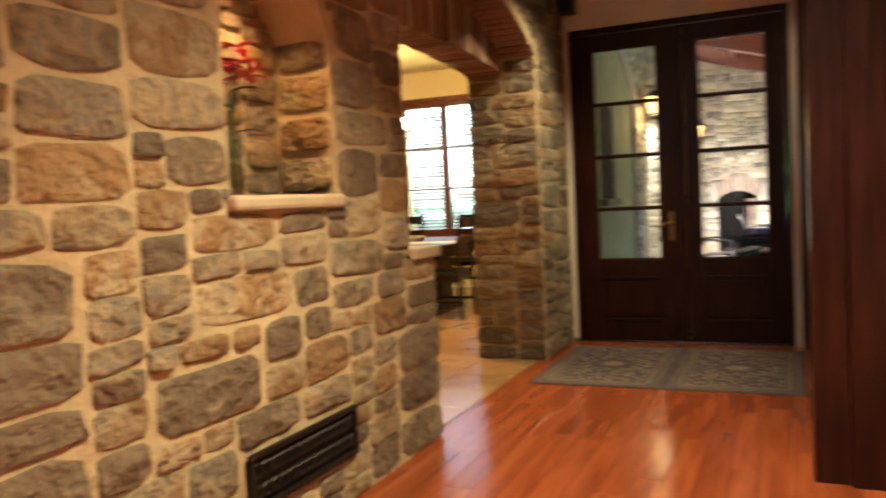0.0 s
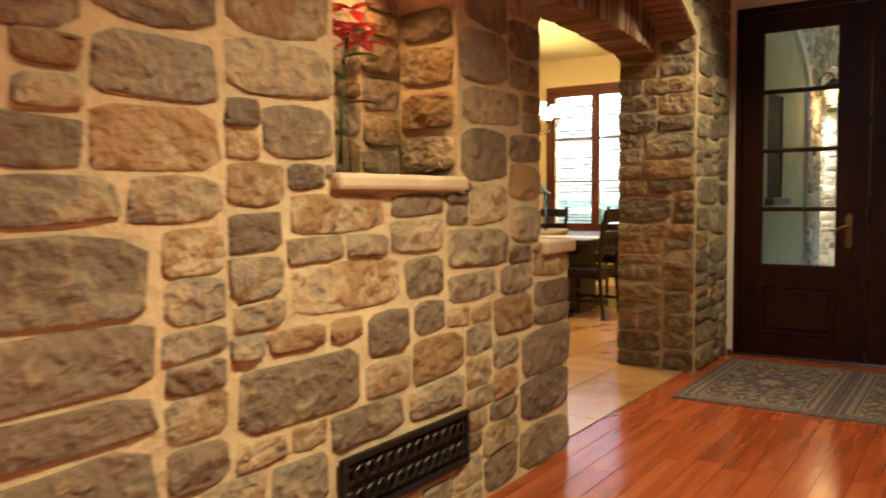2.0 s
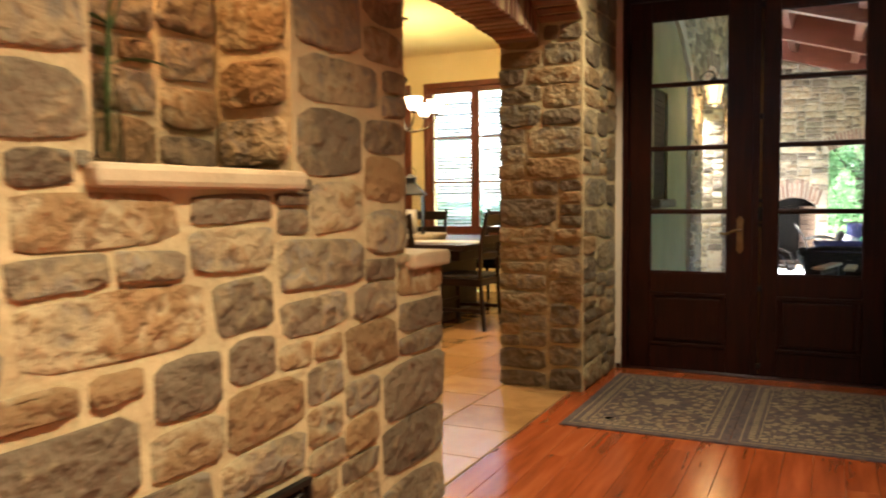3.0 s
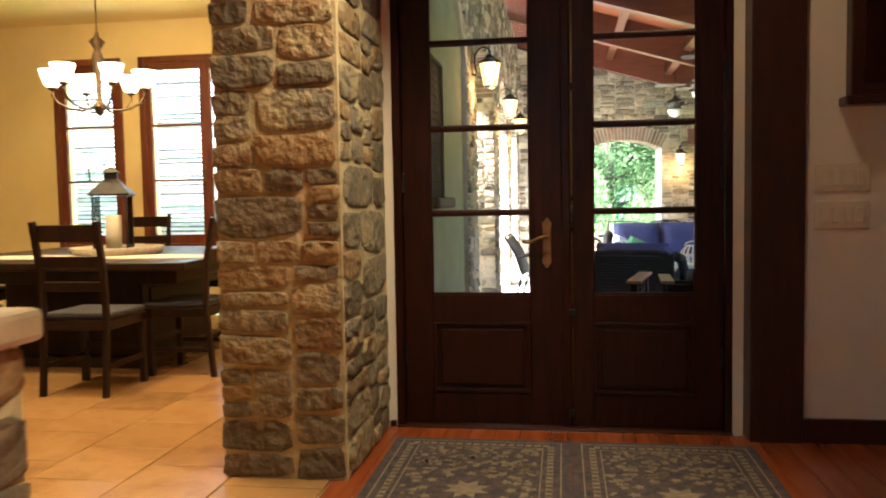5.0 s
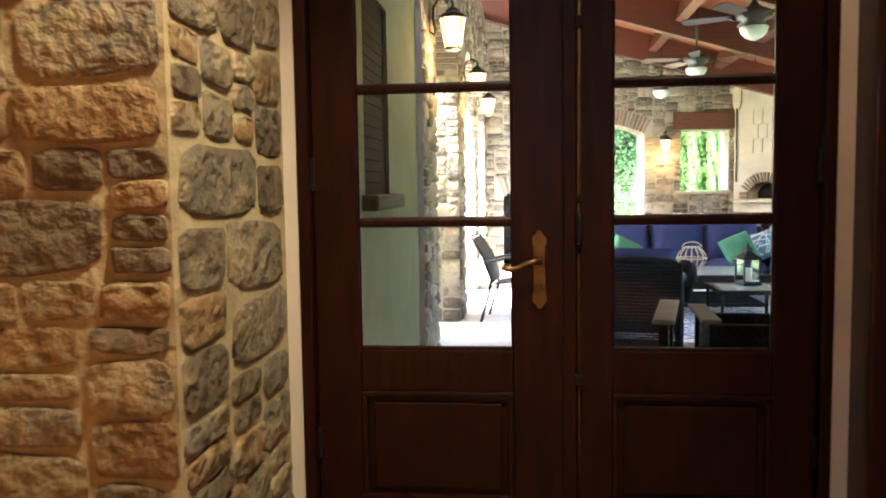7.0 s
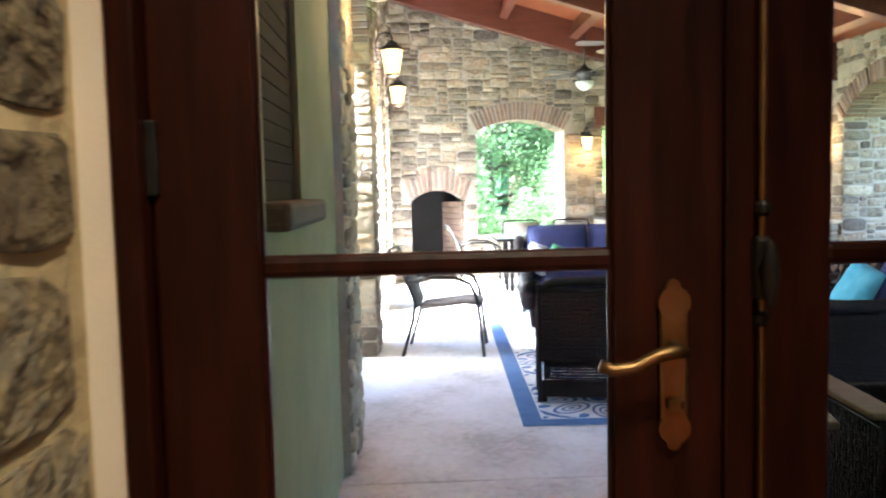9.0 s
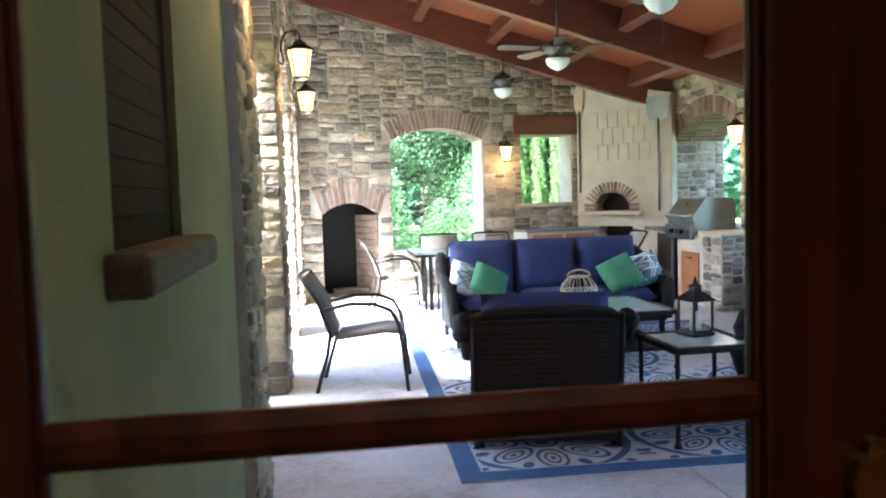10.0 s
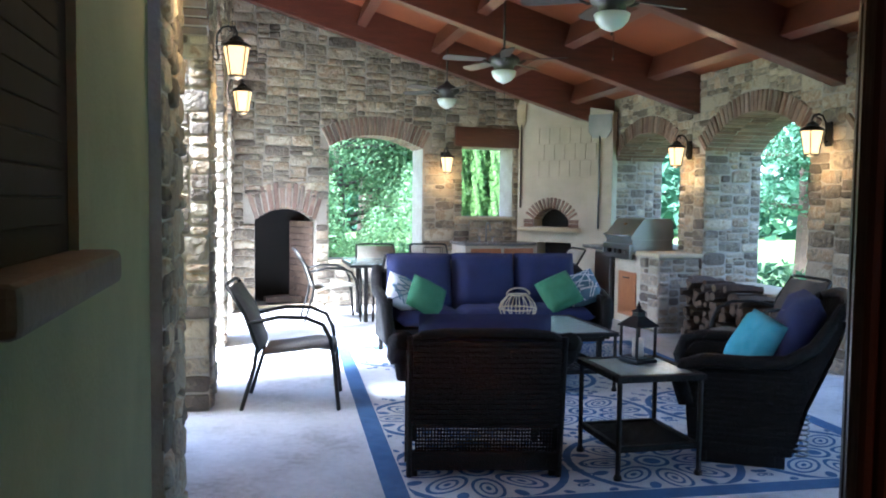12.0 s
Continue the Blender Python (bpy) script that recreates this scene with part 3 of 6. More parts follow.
SWITCH = surf("ivory plastic", [(0.62, 0.55, 0.42), (0.68, 0.61, 0.48)], 10, 0.4, bump=0.02)
for z in (1.185, 1.02):
    sw = base_of("switch_plate", 1.19, -0.15, z, 0, "ivory light switch plate with four rockers", "light switch", "switches by the door")
    part("plate", boxes((-0.115, 0.115, -0.007, 0.0, -0.062, 0.062), bev=0.004), SWITCH, sw)
    for k in range(4):
        x = -0.075 + 0.05 * k
        part("rocker", boxes((x - 0.016, x + 0.016, -0.013, -0.006, -0.034, 0.034), bev=0.003), SWITCH, sw)
pic = base_of("wall_cabinet", 1.42, -0.15, 1.50, 0, "dark wooden wall cabinet with a projecting ledge", "cabinet")
part("body", boxes((-0.22, 0.5, -0.07, 0.0, 0.03, 0.95), bev=0.006), TRIMWOOD, pic)
part("ledge", boxes((-0.25, 0.53, -0.11, 0.0, -0.01, 0.03), bev=0.008), TRIMWOOD, pic)
part("panel", boxes((-0.17, 0.45, -0.076, -0.068, 0.09, 0.9), bev=0.004), DOORWOOD, pic)
spk = base_of("wall_speaker", -0.82, -0.12, 2.68, 0, "small black loudspeaker high on the stone wall", "loudspeaker")
part("body", boxes((-0.06, 0.06, -0.10, 0.04, -0.10, 0.10), bev=0.01), BLACKIRON, spk)
part("grille", boxes((-0.05, 0.05, -0.105, -0.098, -0.09, 0.09), bev=0.004), BLACKIRON, spk)

# ---- dining room ----
DARKWOOD = surf("dark espresso wood", [(0.012, 0.006, 0.004), (0.030, 0.014, 0.008)], 5, 0.4, spec=0.2, bump=0.06, bscale=60, stretch=(3, 3, 1))
SEATPAD = surf("charcoal seat cloth", [(0.03, 0.032, 0.04), (0.055, 0.057, 0.068)], 30, 0.9, bump=0.4, bscale=300)
FROST = glow("frosted lamp glass", (1.0, 0.80, 0.48), 0.6)
CREAMCLOTH = surf("cream runner cloth", [(0.55, 0.50, 0.42), (0.66, 0.61, 0.52)], 20, 0.9, bump=0.3, bscale=260)


def dining_window(name, x0, x1, leaves, label):
    """A wooden casement with three panes a leaf and blinds inside."""
    w = new(name)
    tagged(w, label, "window", kind="structure")
    z0, z1 = 0.72, 2.55
    yf = DY - 0.02
    part("window_frame", boxes((x0 - 0.06, x0, yf, yf + 0.1, z0 - 0.06, z1 + 0.07), (x1, x1 + 0.06, yf, yf + 0.1, z0 - 0.06, z1 + 0.07), (x0, x1, yf, yf + 0.1, z1, z1 + 0.07), (x0, x1, yf, yf + 0.1, z0 - 0.06, z0), bev=0.006), TRIMRED, w, "red-brown wooden frame")
    part("window_sill", boxes((x0 - 0.1, x1 + 0.1, yf - 0.05, yf - 0.002, z0 - 0.10, z0 - 0.06), bev=0.008), TRIMRED, w)
    step = (x1 - x0) / leaves
    for i in range(leaves):
        a, b = x0 + i * step, x0 + (i + 1) * step
        s = part("sash", boxes((a, a + 0.055, yf + 0.02, yf + 0.07, z0, z1), (b - 0.055, b, yf + 0.02, yf + 0.07, z0, z1), (a + 0.055, b - 0.055, yf + 0.02, yf + 0.07, z1 - 0.07, z1), (a + 0.055, b - 0.055, yf + 0.02, yf + 0.07, z0, z0 + 0.09),
                               *[(a + 0.055, b - 0.055, yf + 0.025, yf + 0.065, z0 + 0.09 + k * 0.557 - 0.012, z0 + 0.09 + k * 0.557 + 0.012) for k in (1, 2)], bev=0.004), TRIMRED, w)
        for k in range(3):
            p = part("pane", boxes((a + 0.055, b - 0.055, yf + 0.045, yf + 0.049, z0 + 0.1 + k * 0.557, z0 + 0.635 + k * 0.557)), PANE, s)
            p.visible_shadow = False
        n = 36
        for k in range(n):
            zz = z0 + 0.10 + k * (z1 - z0 - 0.2) / n
            bm = bmesh.new()
            box(bm, a + 0.06, b - 0.06, -0.024, 0.024, -0.0015, 0.0015, m=Matrix.Translation((0, yf + 0.13, zz)) @ pose(0, 0, 0, rx=-38))
            part("slat", bm, BLIND, w)
    part("stay", boxes(((x0 + x1) / 2 - 0.02, (x0 + x1) / 2 - 0.006, yf - 0.01, yf + 0.02, 1.35, 1.5), bev=0.003), BRASS, w)


TRIMRED = surf("red-brown window wood", [(0.10, 0.026, 0.010), (0.17, 0.045, 0.017)], 4, 0.35, bump=0.06, bscale=60, stretch=(8, 8, 0.8))
BLIND = thin_sheet("white blind slat", [(0.72, 0.72, 0.70), (0.80, 0.80, 0.78)], 0.65)
dining_window("window_1", -5.17, -4.53, 1, "red-brown wooden window with pale blinds")
dining_window("window_2", -4.22, -2.94, 2, "red-brown double casement window with pale blinds")


def dining_chair(x, y, rz, label):
    """A ladder-back chair with a padded seat; it faces +y before turning."""
    c = base_of("dining_chair", x, y, 0.0, rz, label, "chair", "chairs round the dining table")
    for sx in (-0.2, 0.2):
        part("leg", boxes((sx - 0.02, sx + 0.02, 0.17, 0.21, 0, 0.44), bev=0.005), DARKWOOD, c)
        bm = bmesh.new()
        tube(bm, [(sx, -0.24, 0.0), (sx, -0.20, 0.45), (sx, -0.215, 0.75), (sx, -0.27, 1.03)], 0.022, 4)
        part("back_post", bm, DARKWOOD, c)
        part("stretcher", boxes((sx - 0.01, sx + 0.01, -0.2, 0.18, 0.16, 0.19), bev=0.003), DARKWOOD, c)
    for z, h in ((0.62, 0.055), (0.76, 0.065), (0.91, 0.10)):
        y0 = -0.205 - max(0, z - 0.7) * 0.2
        part("back_slat", boxes((-0.19, 0.19, y0 - 0.012, y0 + 0.008, z, z + h), bev=0.005), DARKWOOD, c)
    part("stretcher", boxes((-0.2, 0.2, 0.18, 0.2, 0.22, 0.25), bev=0.003), DARKWOOD, c)
    part("seat_frame", boxes((-0.22, 0.22, -0.21, 0.22, 0.39, 0.45), bev=0.006), DARKWOOD, c)
    part("seat", boxes((-0.215, 0.215, -0.2, 0.215, 0.45, 0.49), bev=0.018), SEATPAD, c, "charcoal padded seat")
    return c


TX, TY = -3.42, 1.72
tab = base_of("dining_table", TX, TY, 0.0, 0, "dark wooden dining table with a panelled pedestal base", "table")
part("tabletop", boxes((-1.05, 1.05, -0.95, 0.95, 0.70, 0.755), bev=0.01), DARKWOOD, tab)
part("apron", boxes((-0.95, 0.95, -0.85, 0.85, 0.61, 0.70), bev=0.006), DARKWOOD, tab)
part("pedestal", boxes((-0.52, 0.52, -0.52, 0.52, 0.06, 0.61), (-0.6, 0.6, -0.6, 0.6, 0.0, 0.07), bev=0.012), DARKWOOD, tab)
for sx in (-1, 1):
    part("panel", boxes((sx * 0.52 - 0.012, sx * 0.52 + 0.012, -0.42, 0.42, 0.15, 0.54), bev=0.006), DARKWOOD, tab)
dining_chair(-2.86, 0.58, 0, "dark wooden ladder-back dining chair at the table")
dining_chair(-3.85, 0.58, 0, "dark wooden ladder-back dining chair at the table")
dining_chair(-2.50, 1.12, 90, "dark wooden ladder-back dining chair pulled out from the table")
dining_chair(-2.30, 2.35, 90, "dark wooden ladder-back dining chair at the table")
dining_chair(-2.95, 2.90, 180, "dark wooden ladder-back dining chair near the window")
dining_chair(-3.90, 2.90, 180, "dark wooden ladder-back dining chair near the window")
dining_chair(-4.60, 1.7, -90, "dark wooden ladder-back dining chair at the table")

tray = base_of("serving_tray", -3.30, 1.60, 0.755, 0, "round pale woven tray on the dining table", "tray")
bm = bmesh.new()
lathe(bm, [(0.30, 0.0), (0.33, 0.055), (0.315, 0.06), (0.285, 0.015), (0.01, 0.012)], 28)
part("dish", bm, surf("pale wicker", [(0.34, 0.29, 0.22), (0.48, 0.42, 0.33)], 40, 0.8, bump=0.5, bscale=200), tray, smooth=True)
run = tagged(link("table_runner", boxes((TX - 1.02, TX + 1.02, TY - 0.62, TY - 0.25, 0.756, 0.760)), CREAMCLOTH), "cream cloth runner on the dining table", "table runner")


def candle_lantern(x, y, z, rz, w, h, label, ringed=True):
    """A square metal lantern with glass sides round a pillar candle."""
    t = base_of("candle_lantern", x, y, z, rz, label, "lantern")
    k = w / 2
    part("base", boxes((-k, k, -k, k, 0.0, 0.02), (-k * 0.88, k * 0.88, -k * 0.88, k * 0.88, 0.02, 0.032), bev=0.004), BLACKIRON, t)
    for sx in (-1, 1):
        for sy in (-1, 1):
            part("post", boxes((sx * k * 0.86 - 0.006, sx * k * 0.86 + 0.006, sy * k * 0.86 - 0.006, sy * k * 0.86 + 0.006, 0.03, h * 0.62)), BLACKIRON, t)
    bm = bmesh.new()
    lathe(bm, [(k * 1.5, h * 0.62), (k * 1.5, h * 0.64), (k * 0.45, h * 0.80), (k * 0.45, h * 0.86), (k * 0.6, h * 0.87), (k * 0.2, h * 0.92), (k * 0.12, h * 0.93)], square=True)
    part("roof", bm, BLACKIRON, t, "black metal roof")
    bm = bmesh.new()
    if ringed:
        tube(bm, [(0.045 * math.cos(a), 0, h * 0.955 + 0.045 * math.sin(a)) for a in (2 * math.pi * i / 14 for i in range(14))], 0.004, 6, closed=True)
        part("ring", bm, BLACKIRON, t)
    else:
        lathe(bm, [(k * 0.14, h * 0.925), (k * 0.24, h * 0.945), (k * 0.12, h * 0.97), (k * 0.07, h * 1.02), (k * 0.02, h * 1.06)], 10)
        part("finial", bm, BLACKIRON, t)
    for a in range(4):
        p = part("pane", boxes((-k * 0.84, k * 0.84, -k * 0.86, -k * 0.86 + 0.002, 0.035, h * 0.61)), PANE, t, m=pose(0, 0, 0, rz=90 * a))
        p.visible_shadow = False
    bm = bmesh.new()
    lathe(bm, [(k * 0.42, 0.032), (k * 0.42, h * 0.40), (k * 0.36, h * 0.41), (k * 0.1, h * 0.395)], 16)
    part("candle", bm, surf("white wax", [(0.70, 0.67, 0.58), (0.78, 0.75, 0.66)], 8, 0.5, bump=0.03), t, "white pillar candle", smooth=True)
    return t


candle_lantern(-3.33, 1.60, 0.77, 20, 0.27, 0.68, "dark metal candle lantern on the dining table tray")

ch = base_of("chandelier", -3.51, 1.78, 1.80, 0, "bronze chandelier with lit frosted glass shades", "chandelier")
BRONZE = surf("dark bronze", [(0.05, 0.032, 0.018), (0.10, 0.065, 0.035)], 20, 0.38, metal=0.8, bump=0.08)
bm = bmesh.new()
lathe(bm, [(0.006, 0), (0.02, 0.01), (0.035, 0.035), (0.055, 0.07), (0.03, 0.1), (0.018, 0.14), (0.022, 0.3), (0.05, 0.42), (0.022, 0.5), (0.06, 0.56), (0.02, 0.6), (0.012, 0.64)], 16)
part("column", bm, BRONZE, ch, smooth=True)
bm = bmesh.new()
tube(bm, [(0, 0, 0.64), (0, 0, 1.17)], 0.006, 6)
lathe(bm, [(0.065, 1.155), (0.06, 1.17), (0.02, 1.178)], 14)
part("chain", bm, BRONZE, ch)
for k in range(6):
    a = 2 * math.pi * k / 6 + 0.3
    ca, sa = math.cos(a), math.sin(a)
    bm = bmesh.new()
    tube(bm, [(r * ca, r * sa, z) for r, z in ((0.03, 0.08), (0.12, 0.04), (0.22, 0.055), (0.30, 0.10), (0.335, 0.155), (0.335, 0.20))], 0.009, 6)
    lathe(bm, [(0.02, 0.195), (0.035, 0.205), (0.03, 0.22)], 12, (0.335 * ca, 0.335 * sa, 0))
    part("arm", bm, BRONZE, ch, smooth=True)
    bm = bmesh.new()
    lathe(bm, [(0.03, 0.215), (0.055, 0.235), (0.07, 0.28), (0.088, 0.345), (0.084, 0.345), (0.064, 0.28), (0.03, 0.23)], 16, (0.335 * ca, 0.335 * sa, 0))
    part("shade", bm, FROST, ch, "lit frosted glass shade", smooth=True)
lamp("chandelier_bulbs", "POINT", (-3.51, 1.78, 2.32), 3, (1.0, 0.72, 0.38), 0.25)

built_before = set(scene.collection.objects)

# ---- patio roof timbers ----
BEAM_Y = (1.1, 3.42, 5.82, 8.15, 10.42)
ROOF_M = Matrix.Translation((1.8, 0, roof_z(1.8))) @ pose(0, 0, 0, 0, -TILT, 0)
for y in BEAM_Y:
    bm = bmesh.new()
    box(bm, -2.9, 2.80, -0.08, 0.08, 0.0, 0.425, bev=0.008)
    b = tagged(link("roof_beam", bm, BEAMWOOD), "red-brown stained roof beam sloping to the side wall", "beam", "roof beams")
    b.matrix_basis = Matrix.Translation((0, y, 0)) @ ROOF_M
for i, (ya, yb) in enumerate(zip(BEAM_Y, BEAM_Y[1:])):
    for k in range(6):
        x = (-2.0 + k * 1.0) * 1.04
        bm = bmesh.new()
        box(bm, x - 0.06, x + 0.06, ya + 0.082, yb - 0.082, 0.17, 0.425, bev=0.006)
        b = tagged(link("purlin", bm, BEAMWOOD), "red-brown stained purlin between the roof beams", "purlin", "purlins")
        b.matrix_basis = ROOF_M

# ---- patio walls: fireplace, openings, oven, counters ----
FBRICK = surf("firebrick", [(0.15, 0.10, 0.07), (0.23, 0.16, 0.115)], 8, 0.9, bump=0.4, rnd=0.2)
bm = bmesh.new()
box(bm, 0.42, 0.44, 0.02, 0.86, 0.0, 1.45)
box(bm, 1.266, 1.286, 0.02, 0.86, 0.0, 1.45)
box(bm, 0.44, 1.265, 0.84, 0.88, 0.0, 1.45)
box(bm, 0.44, 1.26, 0.46, 0.86, 1.40, 1.45)
ob = link("firebox", bm, SOOT)
ob.matrix_basis = FAR
tagged(ob, "sooty black open fireplace in the stone wall", "fireplace", kind="structure")
for r in range(13):
    for k in range(3):
        a = 0.0 + k * 0.2 + (0.1 if r % 2 and k else 0)
        b = min(a + (0.295 if r % 2 and not k else 0.195), 0.59)
        link("firebrick", boxes((a, b, 0.0, 0.018, 0.01 + r * 0.09, 0.093 + r * 0.09), bev=0.003), FBRICK, ob, "", pose(1.258, 0.16, 0, rz=112))
hearth = link("hearth", boxes((0.38, 1.32, -0.02, 0.02, 0.0, 0.05), bev=0.01), CAPSTONE, None, "", FAR)
tagged(hearth, "low stone hearth slab", "hearth", kind="structure")
BARK = surf("grey-brown bark", [(0.028, 0.019, 0.014), (0.075, 0.05, 0.034)], 12, 0.95, bump=0.8, bscale=60)
CUTWOOD = surf("pale cut wood", [(0.07, 0.047, 0.03), (0.15, 0.10, 0.062)], 14, 0.9, bump=0.3)


rng = random.Random(3)


def log(name, a, b, r, group, label):
    bm = bmesh.new()
    sides = rng.choice((3, 4, 5, 8))
    tube(bm, [a, tuple((p + q) / 2 + 0.008 for p, q in zip(a, b)), b], r * (1.25 if sides < 5 else 1.0), sides)
    d = Vector(b) - Vector(a)
    o = link(name, bm, BARK)
    tagged(o, label, "firewood", group)
    bm = bmesh.new()
    e = d.normalized() * 0.004
    tube(bm, [Vector(a) - e, Vector(a) - e * 0.1], r * (1.1 if sides < 5 else 0.86), sides)
    part("cut_end", bm, CUTWOOD, o)
    return o


for k in range(3):
    log("firewood_log", FAR @ Vector((0.62, 0.2 + 0.1 * k, 0.09)), FAR @ Vector((1.1, 0.22 + 0.1 * k, 0.09)), 0.045, "logs in the fireplace", "charred log lying in the fireplace")

link("lintel", boxes((3.28, 4.34, -0.06, 0.3, 2.275, 2.56), bev=0.012), BEAMWOOD, None, "", FAR)["kind"] = "structure"
bpy.data.objects["lintel"]["label"] = "heavy red-brown timber lintel over the sink opening"
link("window_sill", boxes((1.442, 2.798, -0.05, 0.5, 0.60, 0.648), bev=0.012), CAPSTONE, None, "", FAR)["kind"] = "structure"
link("window_sill", boxes((3.36, 4.26, -0.05, 0.5, 1.21, 1.258), bev=0.012), CAPSTONE, None, "", FAR)["kind"] = "structure"
link("window_sill", boxes((0.92, 2.74, 0.40, 0.76, 0.87, 0.918), bev=0.012), CAPSTONE, None, "", SIDE)["kind"] = "structure"
link("low_wall", boxes((3.27, 5.03, 0.10, 0.60, 0.0, 0.52), bev=0.01), PATIO_MORTAR, None, "", SIDE)["kind"] = "structure"
link("window_sill", boxes((3.262, 5.038, 0.05, 0.66, 0.521, 0.58), bev=0.015), CAPSTONE, None, "", SIDE)["kind"] = "structure"

STEEL = surf("brushed steel", [(0.20, 0.205, 0.21), (0.30, 0.305, 0.31)], 3, 0.32, metal=1.0, bump=0.0)
ORANGEWOOD = surf("orange-brown cabinet wood", [(0.27, 0.10, 0.035), (0.38, 0.16, 0.06)], 5, 0.4, bump=0.08, bscale=60, stretch=(6, 6, 0.8))
DARKTOP = surf("grey granite", [(0.10, 0.095, 0.09), (0.22, 0.20, 0.18)], 40, 0.25, bump=0.05, bscale=160)

sink = tagged(new("sink_cabinet"), "outdoor sink cabinet with an orange-brown wooden door", "cabinet")
sink.matrix_basis = FAR
part("body", boxes((3.25, 4.32, -0.56, -0.03, 0.0, 0.86), bev=0.006), OVENSTUCCO, sink)
for a in (3.33, 3.84):
    d = part("door", boxes((a, a + 0.46, -0.585, -0.562, 0.1, 0.82), bev=0.006), ORANGEWOOD, sink, "orange-brown wooden door")
    part("handle", boxes((a + 0.17, a + 0.29, -0.605, -0.586, 0.74, 0.755), bev=0.004), BLACKIRON, d)
top = tagged(link("countertop", boxes((3.22, 4.34, -0.60, -0.03, 0.862, 0.905), bev=0.008), DARKTOP, None, "", FAR), "grey stone countertop on the sink cabinet", "countertop")
fau = tagged(new("faucet"), "chrome gooseneck faucet on the sink counter", "faucet")
fau.matrix_basis = FAR @ pose(3.72, -0.2, 0.905)
bm = bmesh.new()
tube(bm, [(0, 0, 0), (0, 0, 0.2)] + [(0, -0.07 + 0.07 * math.cos(a), 0.2 + 0.07 * math.sin(a)) for a in (0.5, 1.0, 1.57, 2.1, 2.7, 3.14)] + [(0, -0.14, 0.15)], 0.011, 8)
part("spout", bm, STEEL, fau, smooth=True)
for sx in (-0.1, 0.1):
    bm = bmesh.new()
    lathe(bm, [(0.02, 0), (0.014, 0.03), (0.014, 0.06)], 10, (sx, 0, 0))
    tube(bm, [(sx, 0, 0.06), (sx * 1.6, -0.01, 0.075)], 0.007, 6)
    part("tap", bm, STEEL, fau)

# pizza oven across the corner
OV = pose(3.31, 11.13, PF, rz=-45)
oven = tagged(new("pizza_oven"), "cream stucco corner pizza oven with a brick arch", "oven")
oven.matrix_basis = OV
bm = bmesh.new()
slab(bm, 1.46, 0.30, flat(0), lambda u: 3.05 - 0.2 * u, [(0.27, 0.83, flat(1.12), segment(0.55, 0.28, 1.23, 0.17)), (0.33, 0.87, flat(0.42), flat(0.90))])
part("front", bm, OVENSTUCCO, oven, "cream stucco front")
part("chamber", boxes((0.23, 0.87, 0.301, 0.9, 1.08, 1.48), (0.29, 0.91, 0.301, 0.8, 0.38, 0.94)), SOOT, oven, "black sooty chamber")
part("shelf", boxes((0.08, 1.02, -0.16, -0.002, 1.06, 1.115), bev=0.012), CAPSTONE, oven, "pale stone shelf")
for r in range(4):
    for k in range(7):
        a = 0.20 + k * 0.16 + (0.08 if r % 2 else 0)
        if a + 0.15 < 1.28 and r * 0.3 + 2.0 < 2.95 - 0.2 * a:
            part("tile", boxes((a, a + 0.146, -0.014, -0.001, 1.86 + r * 0.235, 2.088 + r * 0.235), bev=0.0018), OVENSTUCCO, oven)


def peel(u, z0, z1, w, material, label):
    p = tagged(new("oven_peel"), label, "oven peel", "oven peels")
    p.matrix_basis = OV @ pose(u, -0.03, 0)
    bm = bmesh.new()
    tube(bm, [(0, 0, z0), (0, 0, z1 - 0.3)], 0.013, 8)
    part("shaft", bm, STEEL if material is STEEL else DARKWOOD, p, smooth=True)
    bm = bmesh.new()
    vs = [(-w * 0.3, z1 - 0.33), (w * 0.3, z1 - 0.33), (w / 2, z1 - 0.24), (w / 2, z1), (-w / 2, z1), (-w / 2, z1 - 0.24)]
    fa = [bm.verts.new((x, -0.008, z)) for x, z in vs]
    fb = [bm.verts.new((x, 0.008, z)) for x, z in vs]
    bm.faces.new(fa)
    bm.faces.new(fb[::-1])
    for i in range(6):
        bm.faces.new((fa[i], fb[i], fb[(i + 1) % 6], fa[(i + 1) % 6]))
    part("blade", bm, material, p)


peel(0.06, 1.40, 2.92, 0.15, CAPSTONE, "long-handled wooden oven peel hung on the oven")
peel(1.28, 1.12, 2.72, 0.34, STEEL, "long-handled metal oven peel hung on the oven")

# grill counter along the side wall, u = 11.2 - y
cnt = tagged(new("grill_counter"), "stone-ended grill counter with an orange-brown door", "counter")
cnt.matrix_basis = SIDE
part("body", boxes((1.45, 2.78, -0.50, -0.002, 0.0, 0.86), bev=0.006), OVENSTUCCO, cnt)
part("end_pier", boxes((2.781, 3.22, -0.52, -0.002, 0.0, 0.86), bev=0.006), PATIO_MORTAR, cnt)
d = part("door", boxes((2.20, 2.66, -0.524, -0.502, 0.1, 0.64), bev=0.006), ORANGEWOOD, cnt, "orange-brown plank door")
part("handle", boxes((2.36, 2.50, -0.545, -0.525, 0.56, 0.575), bev=0.004), BLACKIRON, d)
tagged(link("countertop", boxes((2.70, 3.27, -0.55, -0.002, 0.862, 0.91), bev=0.012), CAPSTONE, None, "", SIDE), "tan stone countertop beside the grill", "countertop")
tagged(link("countertop", boxes((1.10, 1.75, -0.55, -0.002, 0.862, 0.91), bev=0.012), DARKTOP, None, "", SIDE), "dark stone countertop over the small fridge", "countertop")
fr = tagged(new("outdoor_fridge"), "small steel outdoor fridge under the counter", "fridge")
fr.matrix_basis = SIDE
part("door", boxes((1.52, 2.0, -0.545, -0.503, 0.06, 0.84), bev=0.01), STEEL, fr)
